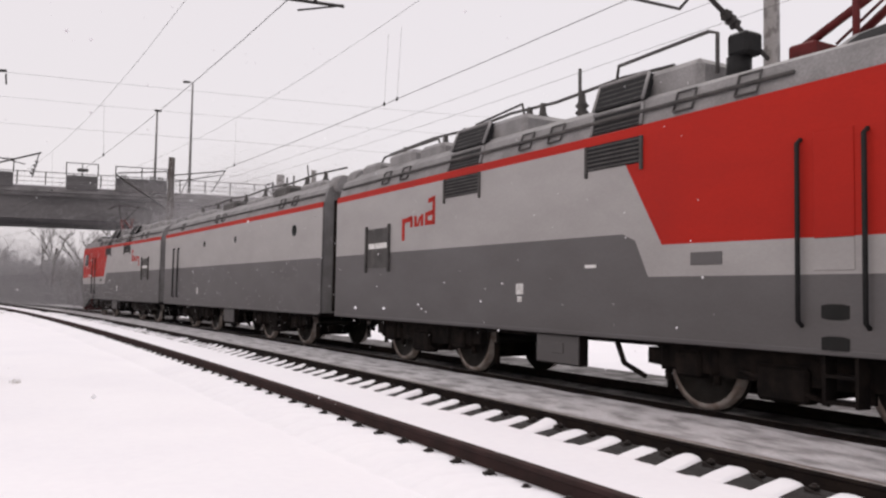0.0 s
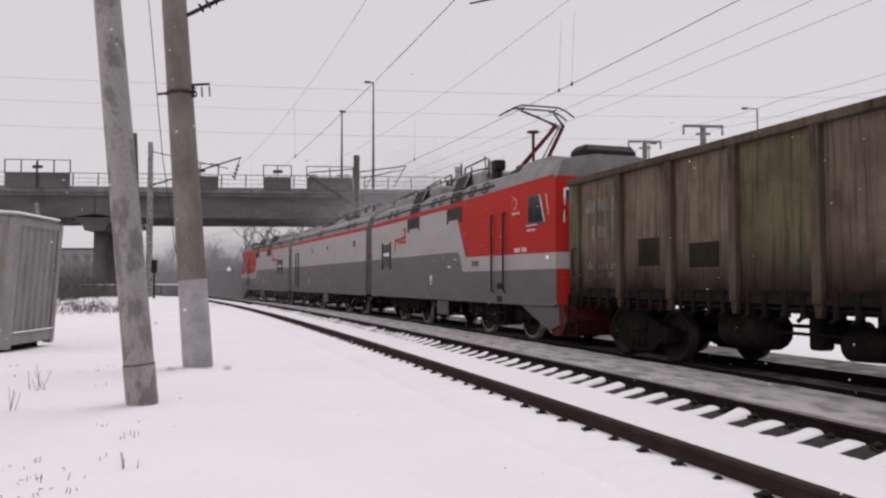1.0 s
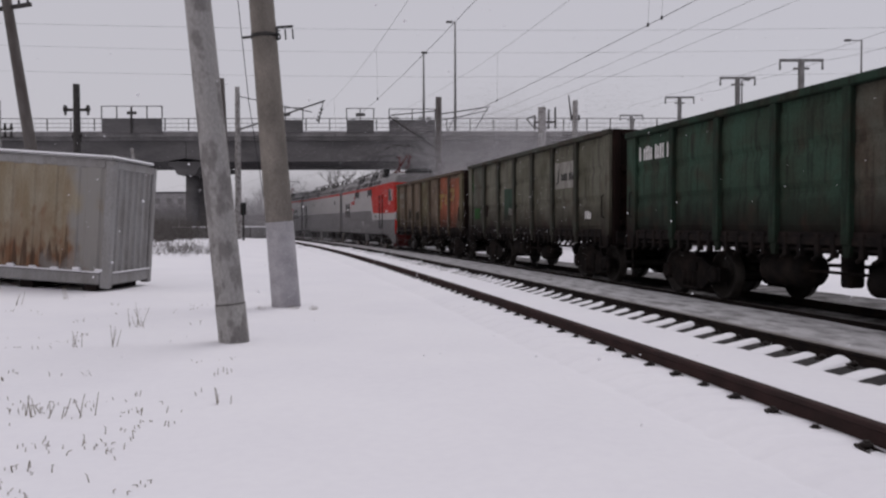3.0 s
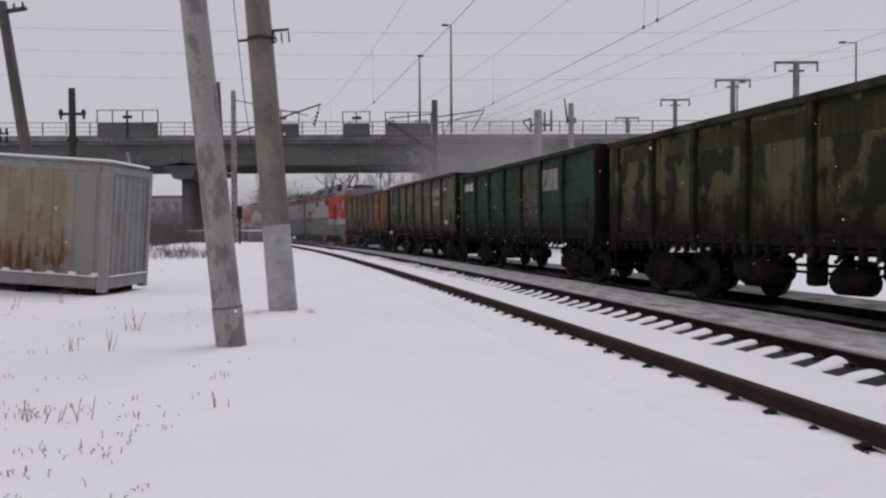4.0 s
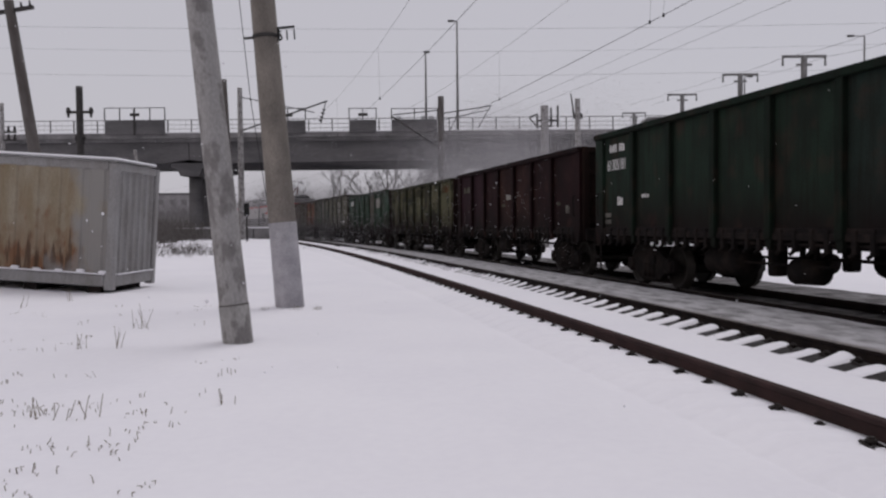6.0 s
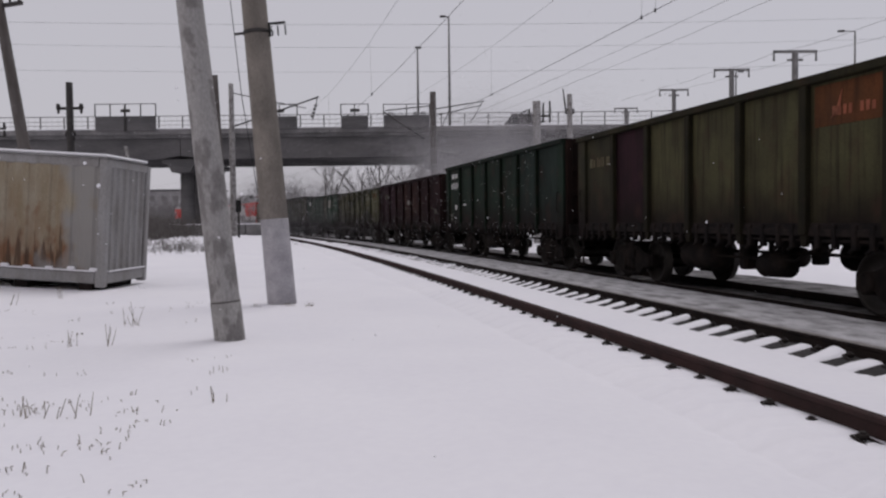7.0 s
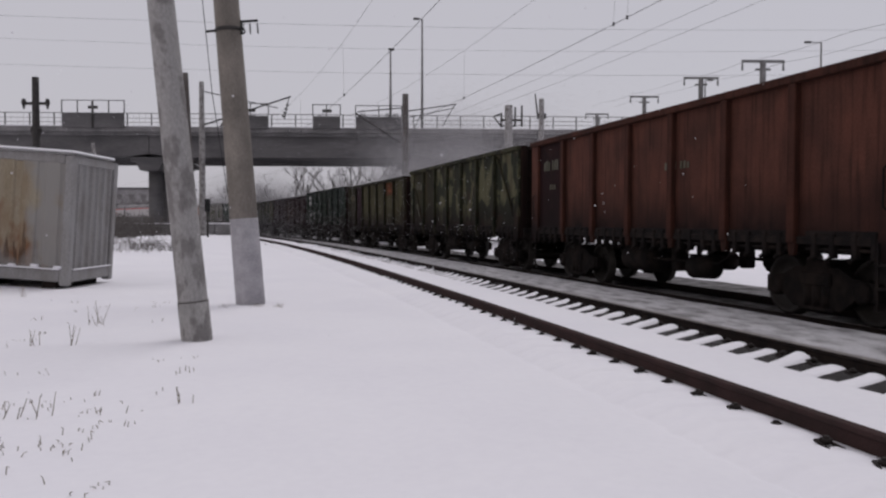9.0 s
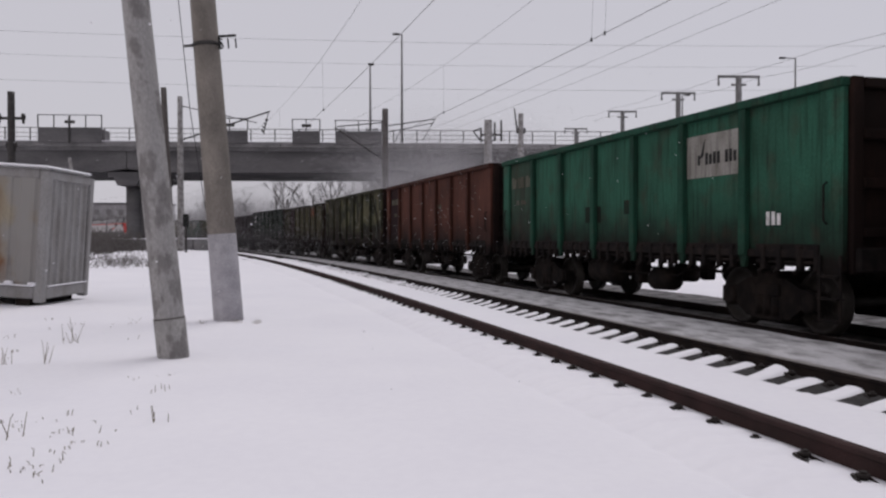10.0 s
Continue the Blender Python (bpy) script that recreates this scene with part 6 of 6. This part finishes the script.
# shrubs and snow-dusted scrub beside the bridge
items = []
for k in range(90):
    x, y = rnd.uniform(-12.6, -8.4), rnd.uniform(26, 33)
    for j in range(7):
        a = rnd.uniform(0, math.tau)
        p = Vector((x + rnd.uniform(-0.2, 0.2), y, -0.15))
        q = p + Vector((math.cos(a) * rnd.uniform(0.1, 0.5), math.sin(a) * 0.3, rnd.uniform(0.15, 0.55)))
        items.append((p, q, 0.014, 0.006))
        items.append((q, q + Vector((rnd.uniform(-0.2, 0.2), 0.1, rnd.uniform(0.0, 0.2))), 0.008, 0.004))
for k in range(300):
    x, y = rnd.uniform(-28, -14.5), rnd.uniform(40, 55)
    for j in range(6):
        p = Vector((x + rnd.uniform(-0.4, 0.4), y, -0.2))
        q = p + Vector((rnd.uniform(-0.7, 0.7), rnd.uniform(-0.3, 0.3), rnd.uniform(0.5, 1.7)))
        items.append((p, q, 0.028, 0.012))
        items.append((p.lerp(q, 0.6), q + Vector((rnd.uniform(-0.5, 0.5), 0, rnd.uniform(0.0, 0.3))), 0.018, 0.008))
for k in range(420):
    x, y = rnd.uniform(-33, -16), rnd.uniform(52, 66)
    for j in range(7):
        p = Vector((x + rnd.uniform(-0.4, 0.4), y, -0.3))
        q = p + Vector((rnd.uniform(-0.4, 0.4), rnd.uniform(-0.3, 0.3), rnd.uniform(0.3, 1.15)))
        items.append((p, q, 0.03, 0.012))
tagged(new("dry_scrub", sticks("dry_scrub", items, BARK)), "dry brown scrub poking through the snow", "shrubs", kind="stuff")


def heap(name, x, y, w, h, label, seed):
    bm = bmesh.new()
    n = 18
    rows = []
    for i in range(n + 1):
        row = []
        for j in range(n + 1):
            u, v = -1 + 2 * i / n, -1 + 2 * j / n
            d = max(0.0, 1 - math.sqrt(u * u + v * v))
            row.append(bm.verts.new((x + u * w, y + v * w * 0.8, -0.22 + h * d ** 0.8 * (1 + 0.5 * noise.noise((u * 3, v * 3, seed))))))
        rows.append(row)
    for i in range(n):
        for j in range(n):
            bm.faces.new((rows[i][j], rows[i + 1][j], rows[i + 1][j + 1], rows[i][j + 1])).smooth = True
    tagged(put(name, mesh_of(name, bm, SNOW)), label, "snow heap")


heap("snow_heap", -10.2, 29.5, 2.4, 0.45, "low heap of snow with scrub", 1)
heap("snow_heap", -12.4, 33.0, 2.0, 0.4, "low heap of snow with scrub", 2)

wall = tagged(new("low_wall", None), "low grey concrete panel wall with a snow cap", "wall")
wall.matrix_basis = pose(-14.6, 54.0, -0.45, 0, 0, -2)
for k in range(4):
    bm = bmesh.new()
    box(bm, -3.6 + k * 1.75, -1.9 + k * 1.75, -0.15, 0.15, 0, 1.34, bevel=0.03)
    part("panel", bm, BRIDGE_L, wall)
    bm = bmesh.new()
    box(bm, -3.62 + k * 1.75, -1.88 + k * 1.75, -0.16, 0.16, 1.34, 1.42, bevel=0.03)
    part("snow_cap", bm, SNOW, wall, "white snow lying on the wall")
bm = bmesh.new()
for x in np.arange(-9, 5.1, 2.0):
    rod(bm, (x, 0, 0), (x, 0, 1.0), 0.05, n=6)
for z in (0.55, 0.98):
    rod(bm, (-9, 0, z), (5, 0, z), 0.035, n=6)
tagged(put("pipe_fence", mesh_of("pipe_fence", bm, STEEL_D), None, pose(-25, 52.0, -0.2)), "dark pipe fence below the bridge", "fence")
mast("support_pole", -22.9, 62.0, -0.3, 6.9, 0.14, 0.12, CONCRETE, "thin leaning concrete prop before the bridge pier", lean=(-1.0, 0))


def far_block(x, y, w, d, h, rows, cols):
    o = tagged(new("far_building", None), "pale grey block of flats in the distance", "building")
    o.matrix_basis = pose(x, y, -0.8)
    bm = bmesh.new()
    box(bm, -w / 2, w / 2, 0, d, 0, h)
    part("wall", bm, WALL_FAR, o)
    bm = bmesh.new()
    box(bm, -w / 2 - 0.3, w / 2 + 0.3, -0.3, d + 0.3, h, h + 0.5)
    part("roof", bm, BRIDGE_C, o)
    bm = bmesh.new()
    box(bm, -0.7, 0.7, -0.04, 0.02, 0, 1.5)
    wm = mesh_of("window", bm, BRIDGE_L)
    for r in range(rows):
        for k in range(cols):
            put("window", wm, o, pose(-w / 2 + (k + 0.5) * w / cols, 0, 1.4 + r * (h - 1) / rows))


far_block(-80, 235, 30, 12, 11, 3, 9)
far_block(-118, 260, 24, 12, 12, 4, 7)

sg = tagged(new("railway_signal", None), "small dark dwarf railway signal by the track", "signal")
sg.matrix_basis = pose(-11.35, 45.5, -0.3)
bm = bmesh.new()
rod(bm, (0, 0, 0), (0, 0, 2.0), 0.06, n=8)
part("post", bm, STEEL_D, sg)
bm = bmesh.new()
box(bm, -0.14, 0.14, -0.12, 0.12, 1.9, 2.6, bevel=0.04)
part("head", bm, BLACK, sg)
for z in (2.08, 2.4):
    bm = bmesh.new()
    lathe(bm, [(0.1, -0.12), (0.1, 0.0)], 12, axis="Y", centre=(0, -0.12, z))
    part("hood", bm, BLACK, sg)

# grass stalks in the snow
items = []
tufts = [(-2.34, 4.93, 5, 0.14), (-2.5, 4.95, 5, 0.12), (-2.2, 4.9, 2, 0.22), (-3.57, 9.4, 4, 0.33), (-3.5, 9.3, 3, 0.2), (-3.27, 7.85, 4, 0.25), (-3.62, 7.8, 4, 0.22), (-1.45, 5.3, 4, 0.12), (-1.74, 6.3, 3, 0.07), (-1.85, 11.3, 12, 0.05), (-2.15, 11.4, 10, 0.06), (-2.6, 11.3, 7, 0.05),
         (-6.2, 11.8, 4, 0.2), (-5.9, 12.6, 4, 0.2), (-6.6, 10.6, 4, 0.2)]
for k in range(620):
    x = rnd.uniform(-6.5, -0.9)
    y = rnd.uniform(2.7, 12) if rnd.random() < 0.14 else rnd.uniform(2.6, 5.6) if rnd.random() < 0.6 else rnd.gauss(3.2, 0.4)
    if x > -1.0 - 0.14 * y + rnd.uniform(-0.4, 0.25) or (x > -3.4 and y > 7 and rnd.random() < 0.7):
        continue
    tufts.append((x, y, rnd.randint(1, 5), rnd.uniform(0.008, 0.05)))
for x, y, n, h in tufts:
    for j in range(n):
        p = Vector((x + rnd.gauss(0, 0.045), y + rnd.gauss(0, 0.05), 0))
        p.z = ground_height(p.x, p.y) - 0.02
        lean = Vector((rnd.gauss(0, 0.22), rnd.gauss(0, 0.2), 1)).normalized()
        q = p + lean * (h * rnd.uniform(0.5, 1.0) + 0.02)
        items.append((p, q, 0.0038, 0.0022))
        if rnd.random() < 0.4:
            items.append((q, q + Vector((rnd.uniform(-1, 1), rnd.uniform(-0.5, 0.5), rnd.uniform(-0.5, 0.6))) * 0.025, 0.0026, 0.0015))
tagged(new("dry_grass", sticks("dry_grass", items, DRY)), "sparse dry grass stalks poking out of the snow", "grass", kind="stuff")

# bits lying on the ballast
bm = bmesh.new()
box(bm, -0.24, 0.2, -0.05, 0.05, 0, 0.05, bevel=0.015)
box(bm, 0.1, 0.3, -0.02, 0.08, 0.02, 0.06, bevel=0.015)
tagged(put("scrap_plank", mesh_of("scrap_plank", bm, UNDER), None, along(12.7, 2.75, -0.47, 8)), "dark scrap of wood on the ballast", "debris")
bm = bmesh.new()
for k in range(420):
    s = rnd.uniform(0, 40)
    q = 2.55 + rnd.gauss(0, 0.12) if rnd.random() < 0.7 else rnd.uniform(1.6, 3.5)
    x, y, th = on_track(s, q)
    w = rnd.uniform(0.015, 0.05)
    z = -0.19 - (q - 1.3) * 0.19
    vs = box(bm, x - w, x + w, y - w, y + w, z - 0.02, z + w * 0.8)
    bmesh.ops.rotate(bm, verts=vs, cent=(x, y, z), matrix=Matrix.Rotation(rnd.uniform(0, 3), 3, "Z"))
tagged(put("ballast_stone", mesh_of("ballast_stone", bm, UNDER), track_2), kind="stuff")

# falling snow
vs, fs = [], []
for k in range(2600):
    y = rnd.uniform(2.5, 26)
    c = Vector((rnd.uniform(-0.75, 0.75) * y, y, rnd.uniform(-0.5, 22)))
    r = rnd.uniform(0.004, 0.010)
    n = len(vs)
    for v in ((1, 0, 0), (-1, 0, 0), (0, 1, 0), (0, -1, 0), (0, 0, 1), (0, 0, -1)):
        vs.append(tuple(c + Vector(v) * r))
    for f in ((0, 2, 4), (2, 1, 4), (1, 3, 4), (3, 0, 4), (2, 0, 5), (1, 2, 5), (3, 1, 5), (0, 3, 5)):
        fs.append(tuple(n + i for i in f))
me = bpy.data.meshes.new("falling_snow")
me.from_pydata(vs, [], fs)
me.materials.append(SNOW)
snowfall = tagged(new("falling_snow", me), "small white snowflakes drifting through the air", "snowflakes", kind="stuff")

# snow whirled up by the train near the bridge: flat crystals, each a tiny facet
def powder(n, s, q, z, r, seed):
    rs = np.random.RandomState(seed)
    ss, qq, zz = np.clip(rs.normal(*s, n), 20, 200), rs.normal(*q, n), z[0] + np.abs(rs.normal(0, z[1], n))
    keep = rs.rand(n) < 0.55 + 0.45 * np.sin(ss * 0.55 + zz * 0.9) * np.sin(qq * 0.7 + 1.3 * zz + seed)
    ss, qq, zz = ss[keep], qq[keep], zz[keep]
    th = np.interp(ss, GS, GTH)
    c = np.stack([np.interp(ss, GS, GX) + qq * np.cos(th), np.interp(ss, GS, GY) + qq * np.sin(th), zz], 1)
    d = rs.normal(size=(len(c), 3, 3))
    d /= np.linalg.norm(d, axis=2, keepdims=True)
    return (c[:, None, :] + d * r * rs.uniform(0.6, 1.3, (len(c), 1, 1))).reshape(-1, 3)


POWDER = mat("blown_snow", (0.50, 0.49, 0.505), 0.9, other=(0.44, 0.43, 0.445), scale=0.5, bump=0.0)
pts = np.concatenate([powder(1000000, (46, 7), (9.8, 2.2), (2.6, 2.2), 0.018, 1),
                      powder(600000, (92, 24), (5.4, 2.4), (-0.4, 2.6), 0.025, 2),
                      powder(260000, (106, 14), (7.5, 4.0), (2.5, 2.6), 0.031, 3)])
me = bpy.data.meshes.new("blowing_snow")
me.from_pydata(pts, [], np.arange(len(pts)).reshape(-1, 3))
me.materials.append(POWDER)
whirl = tagged(new("blowing_snow", me), "fine white snow whirled up by the passing train", "blowing snow", kind="stuff")


# ---- van on the bridge ----
def small_van():
    o = tagged(new("van", None), "grey delivery van driving over the road bridge", "van")
    bm = bmesh.new()
    prism(bm, [(-1.9, 0.35), (2.2, 0.35), (2.25, 0.9), (1.55, 1.15), (1.0, 2.0), (0.7, 2.2), (-1.8, 2.24), (-1.92, 2.1)], -0.85, 0.85)
    bmesh.ops.bevel(bm, geom=bm.edges[:], offset=0.06, segments=2, affect="EDGES", clamp_overlap=True)
    part("body", bm, LOCO_D, o, "grey van body")
    for y in (0.86, -0.86):
        bm = bmesh.new()
        prism(bm, [(0.35, 1.2), (1.35, 1.2), (0.92, 1.92), (0.35, 1.95)], y - 0.02, y + 0.02)
        part("side_window", bm, GLASS, o)
    for x in (-1.2, 1.4):
        for y in (0.8, -0.8):
            bm = bmesh.new()
            lathe(bm, [(0.16, -0.1), (0.33, -0.1), (0.33, 0.1), (0.16, 0.1)], 18, axis="Y", centre=(x, y, 0.33))
            part("wheel", bm, BLACK, o)
    return o


van = small_van()


# ---- sleepers and clips of the near track ----
for k in range(118):
    s = PHASE - 6 * PITCH + k * PITCH
    put("sleeper", sleeper_me, track_1, along(s, 0, 0, -90 + 0.0))
    for q, z in ((-0.915, 0.075), (0.665, 0.085)):
        put("clip", clip_me, track_1, along(s + random.uniform(-0.03, 0.03), q, z + random.uniform(-0.02, 0.0), random.uniform(-15, 15)) @ Matrix.Diagonal((1.5, 1.5, 1.3, 1)))
bm = bmesh.new()
for k in range(100):
    x, y, th = on_track(-14 + k * 1.1, SPACING)
    m = pose(x, y, Z2, 0, 0, math.degrees(th))
    vs = box(bm, -1.3, 1.3, -0.13, 0.13, -0.36, -0.175)
    bmesh.ops.transform(bm, matrix=m, verts=vs)
tagged(part("sleeper_row", bm, SLEEPER, track_2, "dark sleepers sunk in the ballast"), kind="stuff")


# ---- motion of the train ----
def motions():
    times = [k * 0.25 for k in range(41)]
    for vehicle, place, *turn in TRAIN:
        rows = []
        for t in times:
            x, y, th = on_far_track(place + SPEED * t)
            rows.append((t, pose(x, y, Z2, 0, 0, math.degrees(th) + 90 + (turn[0] if turn else 0))))
        walk(vehicle, rows)
    walk(whirl, [(t, pose(-0.12 * t, 0.45 * t, 0)) for t in times])
    walk(van, [(t, pose(2.7 - 12.0 * (t - 7.4), BY + 8.2 + 0.014 * (2.7 - 12.0 * (t - 7.4)), 8.76, 0, 0, 180.8)) for t in times])
    walk(snowfall, [(t, pose(-0.35 * t, 0, -1.0 * t)) for t in times])
    for wheelset, at, r, place in WHEELS:
        rows = []
        for k in range(301):
            t = k / 30
            rows.append((t, pose(*at, 0, math.degrees(SPEED * t / r) % 360, 0)))
        walk(wheelset, rows)


motions()
